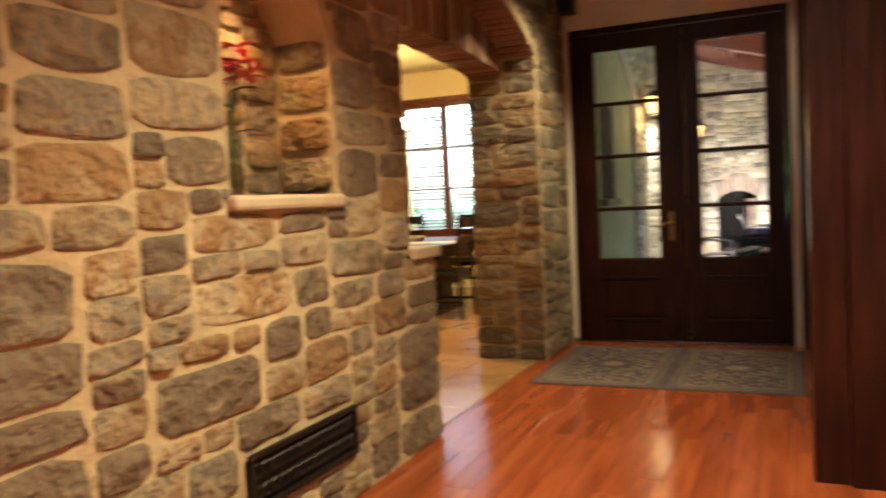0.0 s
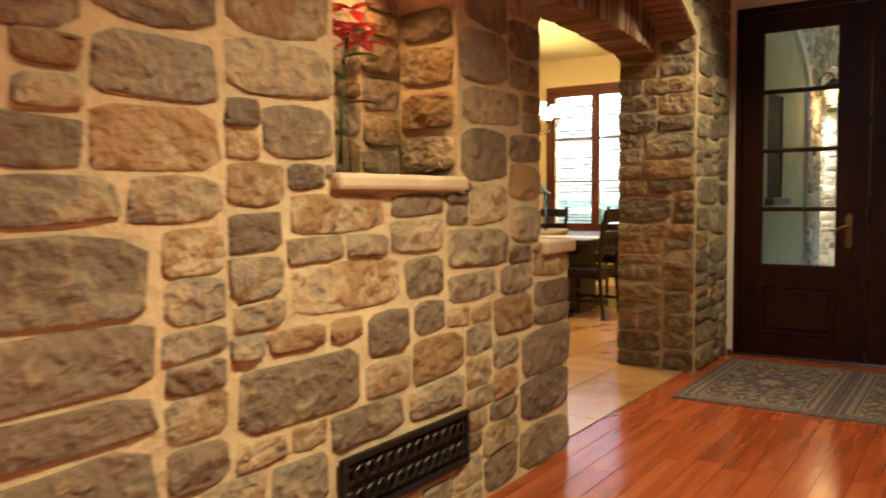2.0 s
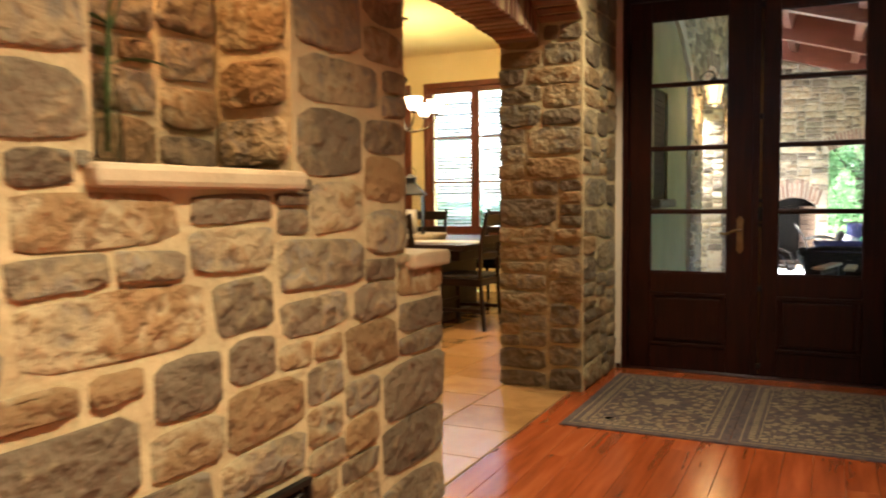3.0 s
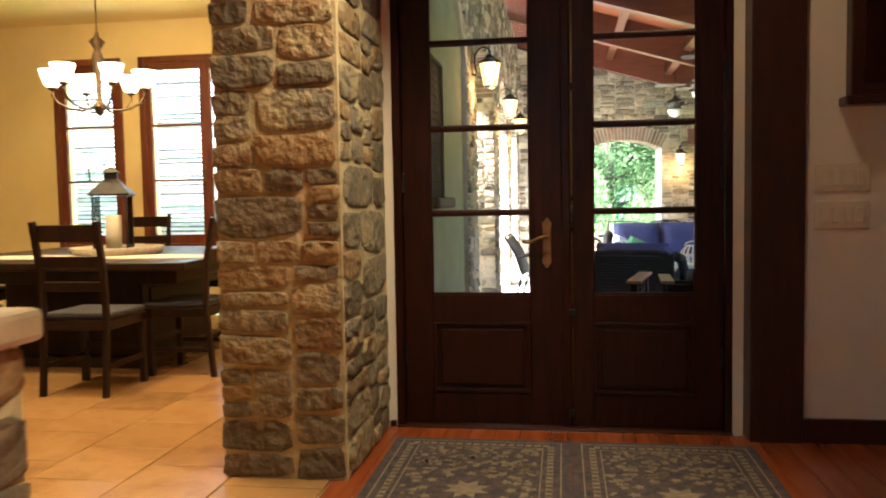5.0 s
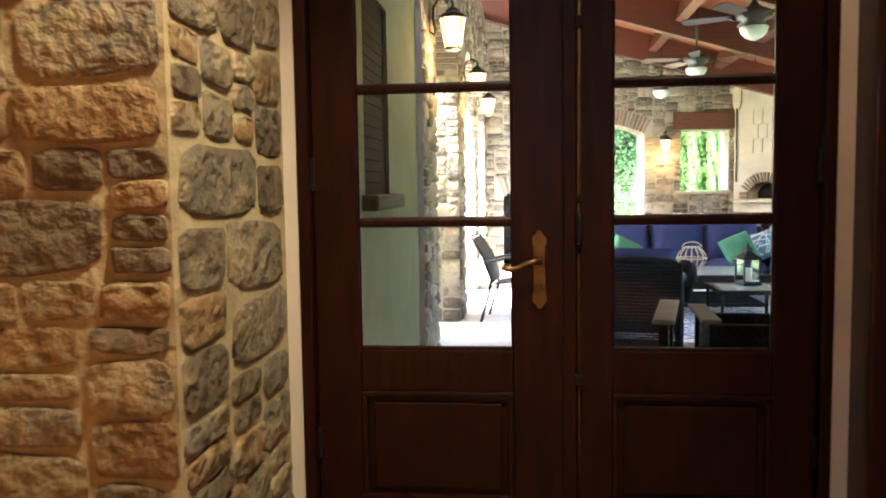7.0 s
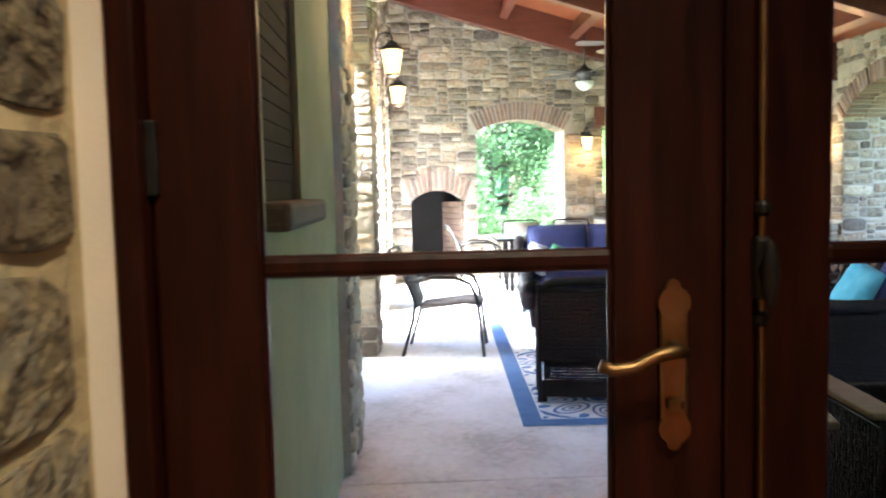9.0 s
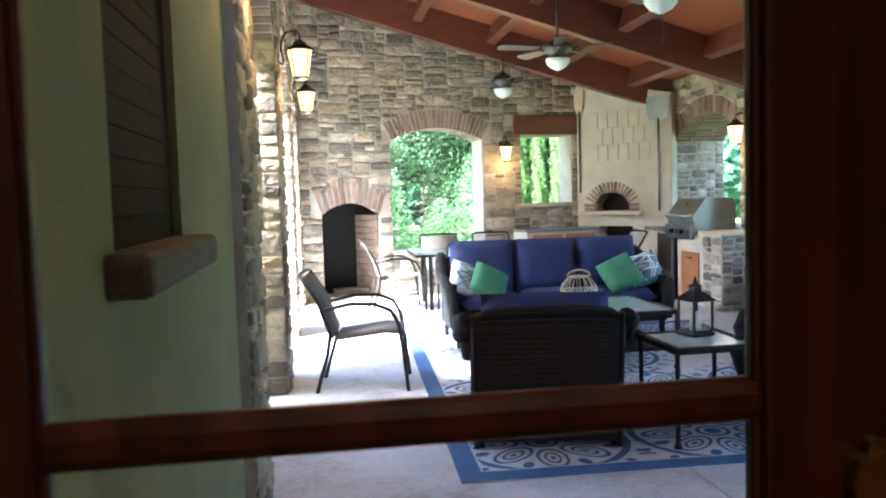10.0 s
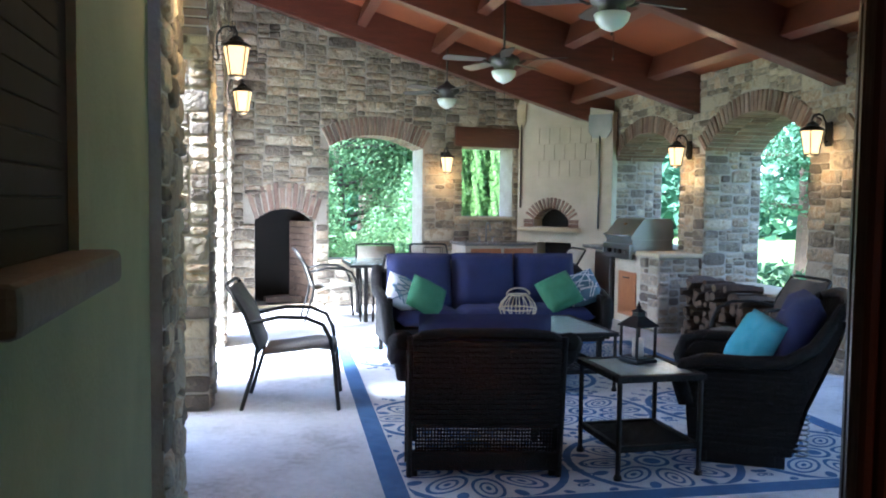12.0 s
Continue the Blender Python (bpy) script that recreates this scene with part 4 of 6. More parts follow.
part("side", boxes((2.005, 2.06, -0.54, -0.503, 0.0, 0.86)), BLACKIRON, fr)
gr = tagged(new("gas_grill"), "stainless steel gas grill with a closed hood", "grill")
gr.matrix_basis = SIDE @ pose(2.29, -0.30, 0.86) @ Matrix.Diagonal((0.87, 1.0, 1.0, 1.0))
part("firebox", boxes((-0.42, 0.42, -0.27, 0.27, 0.0, 0.18), bev=0.01), STEEL, gr)
part("control_panel", boxes((-0.43, 0.43, -0.31, -0.27, -0.06, 0.12), bev=0.008), STEEL, gr)
for k in range(5):
    bm = bmesh.new()
    tube(bm, [(-0.32 + 0.16 * k, -0.35, 0.03), (-0.32 + 0.16 * k, -0.31, 0.03)], 0.028, 12)
    part("knob", bm, BLACKIRON if k % 2 else STEEL, gr)
bm = bmesh.new()
prof = [(-0.29, 0.18), (-0.285, 0.22), (-0.13, 0.42), (-0.10, 0.435), (0.22, 0.435), (0.26, 0.40), (0.28, 0.18)]
fa, fb = ([bm.verts.new((x, y, z)) for y, z in prof] for x in (-0.42, 0.42))
bm.faces.new(fa[::-1])
bm.faces.new(fb)
for i in range(len(prof) - 1):
    bm.faces.new((fa[i], fa[i + 1], fb[i + 1], fb[i]))
part("hood", bm, STEEL, gr, "stainless hood")
bm = bmesh.new()
tube(bm, [(-0.36, -0.27, 0.235), (-0.36, -0.325, 0.225), (0.36, -0.325, 0.225), (0.36, -0.27, 0.235)], 0.014, 8)
part("hood_handle", bm, STEEL, gr, smooth=True)
bm = bmesh.new()
lathe(bm, [(0.03, 0), (0.03, 0.02), (0.02, 0.025)], 12, (0.0, -0.18, 0.35))
part("gauge", bm, BRASS, gr)

# stacked firewood in front of the low wall
n = 0
for row in range(7):
    for k in range(14 - row % 2 - (0, 0, 0, 0, 1, 3, 6)[row]):
        y = 7.62 - 0.118 * k - 0.05 * (row % 2) + rng.uniform(-0.025, 0.025)
        r = rng.uniform(0.034, 0.066)
        z = PF + 0.058 + row * 0.093
        log("firewood_log", (4.08 + rng.uniform(-0.10, 0.08), y + rng.uniform(-0.03, 0.03), z + rng.uniform(-0.012, 0.02)), (4.44, y + rng.uniform(-0.03, 0.03), z), r, "stacked firewood", "split brown firewood log in a stack by the wall")

# house window with a stone sill in the stucco wall, u = y - 0.24
win = tagged(new("window_3"), "dark wooden shutter window in the stucco wall", "window", kind="structure")
win.matrix_basis = GREEN
part("shutter", boxes((0.68, 1.36, 0.02, 0.07, 1.33, 2.32), bev=0.003), SHUTTER, win, "dark brown wooden shutter")
for k in range(16):
    part("slat", boxes((0.76, 1.28, 0.016, 0.022, 1.40 + 0.054 * k, 1.452 + 0.054 * k), bev=0.003), SHUTTER, win)
tagged(link("window_sill", boxes((0.63, 1.40, -0.075, 0.13, 1.270, 1.343), bev=0.016), SILLSTONE, None, "", GREEN), "rounded tan stone window sill", "window sill", kind="structure")

# ---- lanterns on the walls ----
LAMPGLASS = glow("lit lantern glass", (1.0, 0.55, 0.19), 0.24)


def wall_lantern(m, label, group):
    """A tapered four-sided lantern hung from a scrolled bracket; it stands out along -y."""
    t = tagged(new("wall_lantern"), label, "wall lamp", group)
    t.matrix_basis = m @ Matrix.Scale(0.86, 4)
    part("backplate", boxes((-0.05, 0.05, -0.02, 0.0, -0.12, 0.13), bev=0.008), BLACKIRON, t)
    bm = bmesh.new()
    tube(bm, [(0, -0.01, -0.06), (0, -0.05, -0.09), (0, -0.06, -0.05), (0, -0.04, 0.04), (0, -0.05, 0.13), (0, -0.09, 0.19), (0, -0.14, 0.205), (0, -0.19, 0.19), (0, -0.21, 0.15), (0, -0.205, 0.11)], 0.010, 7)
    tube(bm, [(0, -0.15, 0.2), (0, -0.17, 0.175), (0, -0.155, 0.16), (0, -0.14, 0.172)], 0.007, 6)
    part("bracket", bm, BLACKIRON, t, "scrolled iron bracket", smooth=True)
    bm = bmesh.new()
    lathe(bm, [(0.125, 0.03), (0.12, 0.045), (0.085, 0.07), (0.06, 0.08), (0.062, 0.095), (0.03, 0.12), (0.012, 0.13)], 14, (0, -0.205, 0))
    part("roof", bm, BLACKIRON, t)
    bm = bmesh.new()
    lathe(bm, [(0.066, -0.20), (0.105, 0.028)], 12, (0, -0.205, 0))
    part("shade", bm, LAMPGLASS, t, "lit amber glass shade")
    bm = bmesh.new()
    lathe(bm, [(0.02, -0.235), (0.06, -0.222), (0.074, -0.21), (0.07, -0.2)], 14, (0, -0.205, 0))
    part("bottom_cap", bm, BLACKIRON, t)
    for a in range(4):
        c, s = math.cos(a * math.pi / 2 + 0.785), math.sin(a * math.pi / 2 + 0.785)
        bm = bmesh.new()
        tube(bm, [(0.068 * c, -0.205 + 0.068 * s, -0.205), (0.108 * c, -0.205 + 0.108 * s, 0.032)], 0.006, 5)
        part("rib", bm, BLACKIRON, t)
    p = m @ Vector((0, -0.205, -0.28))
    lamp("lantern_bulb", "POINT", tuple(p), 0.6, (1.0, 0.62, 0.25), 0.05)
    return t


for y in (3.05, 5.80, 8.20):
    wall_lantern(Matrix.Translation((-0.80, y, 2.31)) @ pose(0, 0, 0, rz=90), "black iron wall lantern lit amber on a stone pier", "lanterns on the arcade")
wall_lantern(FAR @ pose(3.10, -0.03, 2.07), "black iron wall lantern lit amber on the end wall", "lanterns on the stone walls")
for y in (8.22, 5.90):
    wall_lantern(Matrix.Translation((4.44, y, 1.88)) @ pose(0, 0, 0, rz=-90), "black iron wall lantern lit amber between the arches", "lanterns on the stone walls")

# ---- ceiling fans ----
FANDARK = surf("weathered bronze", [(0.035, 0.032, 0.030), (0.075, 0.068, 0.06)], 12, 0.45, metal=0.5, bump=0.1)
BLADE = surf("grey-brown fan blade", [(0.05, 0.043, 0.038), (0.095, 0.083, 0.074)], 8, 0.45, bump=0.08)
BOWL = surf("frosted glass bowl", [(0.62, 0.68, 0.60), (0.70, 0.76, 0.68)], 6, 0.35, bump=0.02)


def ceiling_fan(x, y, turn):
    t = base_of("ceiling_fan", x, y, 2.47, turn, "dark bronze ceiling fan with a frosted glass bowl", "ceiling fan", "ceiling fans")
    up = roof_z(x) + 0.42 - 2.47
    bm = bmesh.new()
    tube(bm, [(0, 0, 0.33), (0, 0, up)], 0.013, 8)
    part("rod", bm, FANDARK, t, smooth=True)
    bm = bmesh.new()
    lathe(bm, [(0.02, up - 0.12), (0.07, up - 0.06), (0.075, up - 0.01)], 14)
    part("canopy", bm, FANDARK, t, smooth=True)
    bm = bmesh.new()
    lathe(bm, [(0.09, 0.13), (0.10, 0.15), (0.10, 0.18), (0.155, 0.20), (0.165, 0.235), (0.15, 0.265), (0.10, 0.29), (0.045, 0.32), (0.02, 0.36)], 20)
    part("motor", bm, FANDARK, t, smooth=True)
    bm = bmesh.new()
    lathe(bm, [(0.004, -0.005), (0.03, 0.006), (0.08, 0.03), (0.115, 0.07), (0.13, 0.118), (0.122, 0.125)], 20)
    part("bowl", bm, BOWL, t, "frosted glass bowl", smooth=True)
    bm = bmesh.new()
    lathe(bm, [(0.006, -0.03), (0.012, -0.015), (0.006, 0.0)], 8)
    tube(bm, [(0.02, 0, -0.01), (0.02, 0, -0.17)], 0.0025, 5)
    lathe(bm, [(0.004, -0.20), (0.009, -0.185), (0.004, -0.17)], 8, (0.02, 0, 0))
    part("pull_chain", bm, FANDARK, t)
    for k in range(5):
        m = pose(0, 0, 0, rz=72 * k)
        bm = bmesh.new()
        tube(bm, [(0.12, 0, 0.21), (0.17, 0, 0.20), (0.23, 0, 0.225)], 0.012, 6)
        ar = part("blade_arm", bm, FANDARK, t, m=m)
        bm = bmesh.new()
        pts = [(0.20, 0.045), (0.42, 0.062), (0.60, 0.068), (0.645, 0.05), (0.655, 0.0), (0.645, -0.05), (0.60, -0.068), (0.42, -0.062), (0.20, -0.045)]
        fa, fb = ([bm.verts.new((x_, y_, 0.228 + y_ * 0.22 + dz)) for x_, y_ in pts] for dz in (0.0, 0.008))
        bm.faces.new(fa[::-1])
        bm.faces.new(fb)
        for i in range(len(pts)):
            bm.faces.new((fa[i], fa[(i + 1) % len(pts)], fb[(i + 1) % len(pts)], fb[i]))
        part("blade", bm, BLADE, t, m=m)
    return t


ceiling_fan(1.98, 5.12, 12)
ceiling_fan(1.99, 7.70, 40)
ceiling_fan(1.94, 10.02, 66)

# ---- patio furniture ----
WICKER = surf("dark brown wicker", [(0.003, 0.0025, 0.0022), (0.009, 0.007, 0.006)], 60, 0.6, bump=0.6, bscale=160, wear=0.8, spec=0.22)
NAVY = surf("navy cushion cloth", [(0.013, 0.018, 0.068), (0.021, 0.029, 0.105)], 10, 0.85, bump=0.25, bscale=300)
TEALGREEN = surf("green pillow cloth", [(0.035, 0.14, 0.065), (0.06, 0.20, 0.10)], 12, 0.85, bump=0.25, bscale=300)
SKYBLUE = surf("light blue pillow cloth", [(0.07, 0.36, 0.46), (0.14, 0.48, 0.58)], 16, 0.85, bump=0.25, bscale=300)
WHITECLOTH = surf("white cloth", [(0.62, 0.64, 0.66), (0.72, 0.74, 0.76)], 16, 0.85, bump=0.25, bscale=300)
GREYBLUE = surf("grey-blue cloth", [(0.10, 0.19, 0.25), (0.14, 0.24, 0.31)], 16, 0.85, bump=0.25, bscale=300)
TABLEGLASS = surf("pale rippled table glass", [(0.34, 0.42, 0.40), (0.42, 0.50, 0.48)], 30, 0.08, bump=0.15, bscale=120)
SLING = surf("grey woven sling", [(0.055, 0.050, 0.046), (0.11, 0.10, 0.09)], 60, 0.7, bump=0.5, bscale=220)
TANSLING = surf("tan woven sling", [(0.26, 0.24, 0.19), (0.36, 0.33, 0.27)], 60, 0.7, bump=0.4, bscale=220)


def cushion(bm, w, d, h, puff=0.5, m=None, n=8):
    """A stuffed cushion: thick in the middle, thin along its seams, with drawn-in corners."""
    grid = {}
    for side in (1, -1):
        for i in range(n + 1):
            for j in range(n + 1):
                u, v = 2 * i / n - 1, 2 * j / n - 1
                e = (1 - u ** 4) * (1 - v ** 4)
                edge = i in (0, n) or j in (0, n)
                if edge and side < 0:
                    grid[side, i, j] = grid[1, i, j]
                    continue
                pull = 1 - 0.05 * puff * (u * u * v * v) - 0.03 * puff * (1 - (u * u if abs(u) < abs(v) else v * v))
                wr = 0.006 * math.sin(9 * u + 4 * v) * e
                grid[side, i, j] = bm.verts.new((u * w / 2 * pull, v * d / 2 * pull, side * (h * (1 - puff) / 2 * (0 if edge else 1) + h * puff / 2 * e ** 0.5) + wr))
    vs = set(grid.values())
    for side in (1, -1):
        for i in range(n):
            for j in range(n):
                q = [grid[side, i, j], grid[side, i + 1, j], grid[side, i + 1, j + 1], grid[side, i, j + 1]]
                bm.faces.new(q if side > 0 else q[::-1])
    if m is not None:
        bmesh.ops.transform(bm, matrix=m, verts=list(vs))


def weave_band(bm, x0, x1, z0, z1, y, nx, nz):
    """An open lattice of strands in an upright plane."""
    for i in range(nx + 1):
        x = x0 + (x1 - x0) * i / nx
        box(bm, x - 0.005, x + 0.005, y - 0.004, y + 0.004, z0, z1)
    for j in range(nz + 1):
        z = z0 + (z1 - z0) * j / nz
        box(bm, x0, x1, y - 0.006, y + 0.002, z - 0.005, z + 0.005)


def armchair(x, y, rz, label, tilt=9):
    """A deep wicker armchair with navy cushions; it faces +y before turning."""
    c = base_of("wicker_armchair", x, y, PF, rz, label, "armchair", "wicker seats")
    w = 0.39
    bm = bmesh.new()
    lean = pose(0, -0.30, 0.0, rx=tilt)
    box(bm, -w, w, -0.03, 0.03, 0.30, 0.76, m=lean, bev=0.02)
    box(bm, -w, w, -0.025, 0.02, 0.05, 0.155, m=lean, bev=0.01)
    for k in range(17):
        z = 0.30 + k * 0.028
        box(bm, -w + 0.01, w - 0.01, -0.037, -0.03, z, z + 0.018, m=lean)
    part("backrest", bm, WICKER, c, "closely woven dark back")
    bm = bmesh.new()
    weave_band(bm, -w + 0.03, w - 0.03, 0.15, 0.31, 0.0, 44, 8)
    bmesh.ops.transform(bm, matrix=lean, verts=bm.verts)
    part("open_weave", bm, WICKER, c, "open woven band")
    for sx in (-1, 1):
        bm = bmesh.new()
        tube(bm, [lean @ Vector((sx * (w + 0.03), 0.0, 0.76)), (sx * (w + 0.075), -0.30, 0.72), (sx * (w + 0.085), -0.1, 0.615), (sx * (w + 0.08), 0.2, 0.585), (sx * (w + 0.06), 0.36, 0.52), (sx * (w + 0.04), 0.40, 0.38)], 0.05, 10)
        part("armrest", bm, WICKER, c, "rolled woven arm", smooth=True)
        part("side_panel", boxes((sx * w - 0.02, sx * w + 0.03 * sx, -0.30, 0.37, 0.08, 0.60), bev=0.012), WICKER, c)
        for yy in (-0.28, 0.33):
            part("leg", boxes((sx * 0.37 - 0.02, sx * 0.37 + 0.02, yy - 0.02, yy + 0.02, 0.0, 0.12), bev=0.004), WICKER, c)
        bm = bmesh.new()
        tube(bm, [lean @ Vector((sx * (w + 0.005), -0.02, z)) for z in (0.02, 0.45, 0.79)], 0.016, 7)
        part("back_post", bm, WICKER, c)
    part("front_apron", boxes((-w, w, 0.33, 0.37, 0.08, 0.30), bev=0.012), WICKER, c)
    part("seat_deck", boxes((-w, w, -0.28, 0.34, 0.26, 0.31), bev=0.008), WICKER, c)
    bm = bmesh.new()
    tube(bm, [lean @ Vector(q) for q in ((-w - 0.01, 0, 0.74), (-w + 0.06, 0, 0.785), (-0.2, 0, 0.80), (0.2, 0, 0.80), (w - 0.06, 0, 0.785), (w + 0.01, 0, 0.74))], 0.03, 8)
    part("top_rail", bm, WICKER, c, smooth=True)
    bm = bmesh.new()
    cushion(bm, 0.74, 0.64, 0.15, 0.5, pose(0, 0.06, 0.385))
    part("seat_cushion", bm, NAVY, c, "navy seat cushion", smooth=True)
    bm = bmesh.new()
    cushion(bm, 0.72, 0.54, 0.17, 0.6, pose(0, -0.17 - 0.007 * tilt, 0.61, rx=90 + tilt))
    part("back_cushion", bm, NAVY, c, "navy back cushion", smooth=True)
    return c


def pillow(m, material, label, lines=False):
    bm = bmesh.new()
    cushion(bm, 0.37, 0.37, 0.15, 1.0)
    p = link("throw_pillow", bm, material, smooth=True)
    p.matrix_basis = m
    tagged(p, label, "pillow", "throw pillows")
    if lines:
        bm = bmesh.new()
        rr = random.Random(5)
        for k in range(16):
            a = rr.uniform(0, 6.28)
            x, y = rr.uniform(-0.13, 0.13), rr.uniform(-0.13, 0.13)
            pts = []
            for t in (-0.11, -0.055, 0.0, 0.055, 0.11):
                px, py = x + t * math.cos(a), y + t * math.sin(a)
                u, v = px / 0.185, py / 0.185
                if abs(u) < 0.93 and abs(v) < 0.93:
                    pts.append((px, py, 0.075 * ((1 - u ** 4) * (1 - v ** 4)) ** 0.5 + 0.003))
            if len(pts) > 1:
                tube(bm, pts, 0.006, 4)
        part("pattern", bm, GREYBLUE if material is WHITECLOTH else WHITECLOTH, p, "crossing line pattern")
    return p


armchair(0.745, 4.07, -11, "dark wicker armchair with navy cushions seen from behind")


def glider_chair(x, y, rz, label):
    """A wicker glider with a sloping back and rolled arms that run up into it; it faces +y before turning."""
    c = base_of("wicker_glider_chair", x, y, PF, rz, label, "armchair", "wicker seats")
    w = 0.40
    side = [(0.37, 0.10), (0.39, 0.30), (0.40, 0.50), (0.34, 0.575), (0.10, 0.585), (-0.14, 0.60), (-0.27, 0.70), (-0.36, 0.86), (-0.41, 0.85), (-0.30, 0.58), (-0.21, 0.36), (-0.16, 0.10)]
    for sx in (-1, 1):
        bm = bmesh.new()
        fa, fb = ([bm.verts.new((sx * w + dx, q, z)) for q, z in side] for dx in (-0.02, 0.02))
        bm.faces.new(fa)
        bm.faces.new(fb[::-1])
        for i in range(len(side)):
            k = (i + 1) % len(side)
            bm.faces.new((fa[i], fb[i], fb[k], fa[k]))
        bmesh.ops.recalc_face_normals(bm, faces=bm.faces)
        for j in range(15):
            z = 0.13 + 0.03 * j
            box(bm, sx * w + sx * 0.018, sx * w + sx * 0.026, -0.19 - 0.1 * max(0, z - 0.3), 0.37, z, z + 0.018)
        part("side_panel", bm, WICKER, c, "closely woven side")
        bm = bmesh.new()
        tube(bm, [(sx * w, 0.39, 0.36), (sx * (w + 0.02), 0.43, 0.48), (sx * (w + 0.035), 0.40, 0.57), (sx * (w + 0.04), 0.30, 0.605), (sx * (w + 0.04), 0.08, 0.605), (sx * (w + 0.035), -0.12, 0.62), (sx * (w + 0.02), -0.25, 0.70), (sx * (w - 0.01), -0.35, 0.84), (sx * (w - 0.05), -0.40, 0.92)], 0.048, 10, 0.7)
        part("armrest", bm, WICKER, c, "rolled woven arm", smooth=True)
    bm = bmesh.new()
    tube(bm, [(u * w, -0.41 - 0.05 * (1 - u * u), 0.90 + 0.06 * (1 - u * u)) for u in (-0.92, -0.6, -0.2, 0.2, 0.6, 0.92)], 0.034, 8)
    part("top_rail", bm, WICKER, c, smooth=True)
    bm = bmesh.new()
    rows = []
    for z, q in ((0.14, -0.16), (0.36, -0.22), (0.58, -0.31), (0.75, -0.37), (0.92, -0.42)):
        rows.append([[bm.verts.new((u * w, q - 0.05 * (1 - u * u) * z + dy, z)) for u in (-1, -0.6, -0.2, 0.2, 0.6, 1)] for dy in (-0.018, 0.018)])
    for ra, rb in zip(rows, rows[1:]):
        for i in range(5):
            bm.faces.new((ra[0][i], ra[0][i + 1], rb[0][i + 1], rb[0][i]))
            bm.faces.new((ra[1][i], rb[1][i], rb[1][i + 1], ra[1][i + 1]))
    part("backrest", bm, WICKER, c, "woven sloping back", smooth=True)
    part("front_apron", boxes((-w + 0.02, w - 0.02, 0.34, 0.375, 0.10, 0.31), bev=0.012), WICKER, c)
    part("seat_deck", boxes((-w + 0.02, w - 0.02, -0.22, 0.34, 0.27, 0.31), bev=0.008), WICKER, c)
    part("base_frame", boxes((-0.34, 0.34, -0.14, -0.09, 0.0, 0.1), (-0.34, 0.34, 0.27, 0.32, 0.0, 0.1), (-0.34, -0.29, -0.09, 0.27, 0.0, 0.1), (0.29, 0.34, -0.09, 0.27, 0.0, 0.1), bev=0.006), BLACKIRON, c, "dark glider base")
    for sx in (-0.25, 0.25):
        bm = bmesh.new()
        tube(bm, [(sx + 0.035 * math.cos(t), -0.235 + 0.035 * math.sin(t), 0.06 + 0.24 * t / 50.3) for t in (i * 0.7 for i in range(72))], 0.005, 5)
        part("spring", bm, STEEL, c, "steel coil spring", smooth=True)
    bm = bmesh.new()
    cushion(bm, 0.74, 0.60, 0.15, 0.5, pose(0, 0.08, 0.385))
    part("seat_cushion", bm, NAVY, c, "navy seat cushion", smooth=True)
    bm = bmesh.new()
    cushion(bm, 0.70, 0.54, 0.18, 0.6, pose(0, -0.19, 0.71, rx=112))
    part("back_cushion", bm, NAVY, c, "navy back cushion", smooth=True)
    return c


glider_chair(2.40, 3.92, 60, "dark wicker glider armchair with navy cushions and blue pillow")
# A box and a lattice panel stand in for a wicker chair here.
near_chair = tagged(new("wicker_chair_box"), "dark open-weave wicker box standing in for a wicker chair near the doors", "chest")
near_chair.matrix_basis = pose(0.64, 0.74, PF, rz=-4)
part("front_panel", boxes((0.0, 0.74, 0.0, 0.03, 0.04, 0.79), bev=0.008), WICKER, near_chair)
part("back_panel", boxes((0.0, 0.74, 0.43, 0.46, 0.04, 0.77), bev=0.008), WICKER, near_chair)
part("end_panel", boxes((0.71, 0.74, 0.031, 0.429, 0.04, 0.77), bev=0.008), WICKER, near_chair)
part("base", boxes((0.02, 0.72, 0.031, 0.429, 0.0, 0.12), bev=0.008), WICKER, near_chair)
bm = bmesh.new()
weave_band(bm, 0.04, 0.42, 0.13, 0.75, 0.0, 22, 16)
bmesh.ops.transform(bm, matrix=pose(0.02, 0, 0, rz=90), verts=bm.verts)
part("open_weave", bm, WICKER, near_chair, "open woven side")
GREYBOARD = surf("pale weathered wood", [(0.17, 0.155, 0.12), (0.25, 0.23, 0.18)], 6, 0.8, bump=0.2, bscale=60, stretch=(1, 6, 1))
part("edge_board", boxes((-0.03, 0.05, 0.0, 0.46, 0.792, 0.81), bev=0.005), GREYBOARD, near_chair, "pale weathered edge board")
panel = tagged(new("wicker_chair_side"), "dark lattice panel with a pale top board standing in for the wicker chair's side", "panel")
panel.matrix_basis = pose(0.44, 0.66, PF, rz=-12)
part("panel_frame", boxes((-0.02, 0.02, 0.0, 0.06, 0.0, 0.80), (-0.02, 0.02, 0.56, 0.62, 0.0, 0.80), (-0.02, 0.02, 0.061, 0.559, 0.04, 0.12), bev=0.006), WICKER, panel)
bm = bmesh.new()
weave_band(bm, 0.062, 0.558, 0.121, 0.80, 0.0, 20, 16)
bmesh.ops.transform(bm, matrix=pose(0, 0, 0, rz=90), verts=bm.verts)
part("open_weave", bm, WICKER, panel, "open woven slats")
part("edge_board", boxes((-0.045, 0.045, 0.0, 0.62, 0.802, 0.82), bev=0.005), GREYBOARD, panel, "pale weathered edge board")
pillow(pose(2.40, 3.92, PF, rz=60) @ pose(-0.12, 0.02, 0.66, rx=116, rz=32) @ pose(0, 0, 0, rz=12), SKYBLUE, "light blue throw pillow on the armchair")

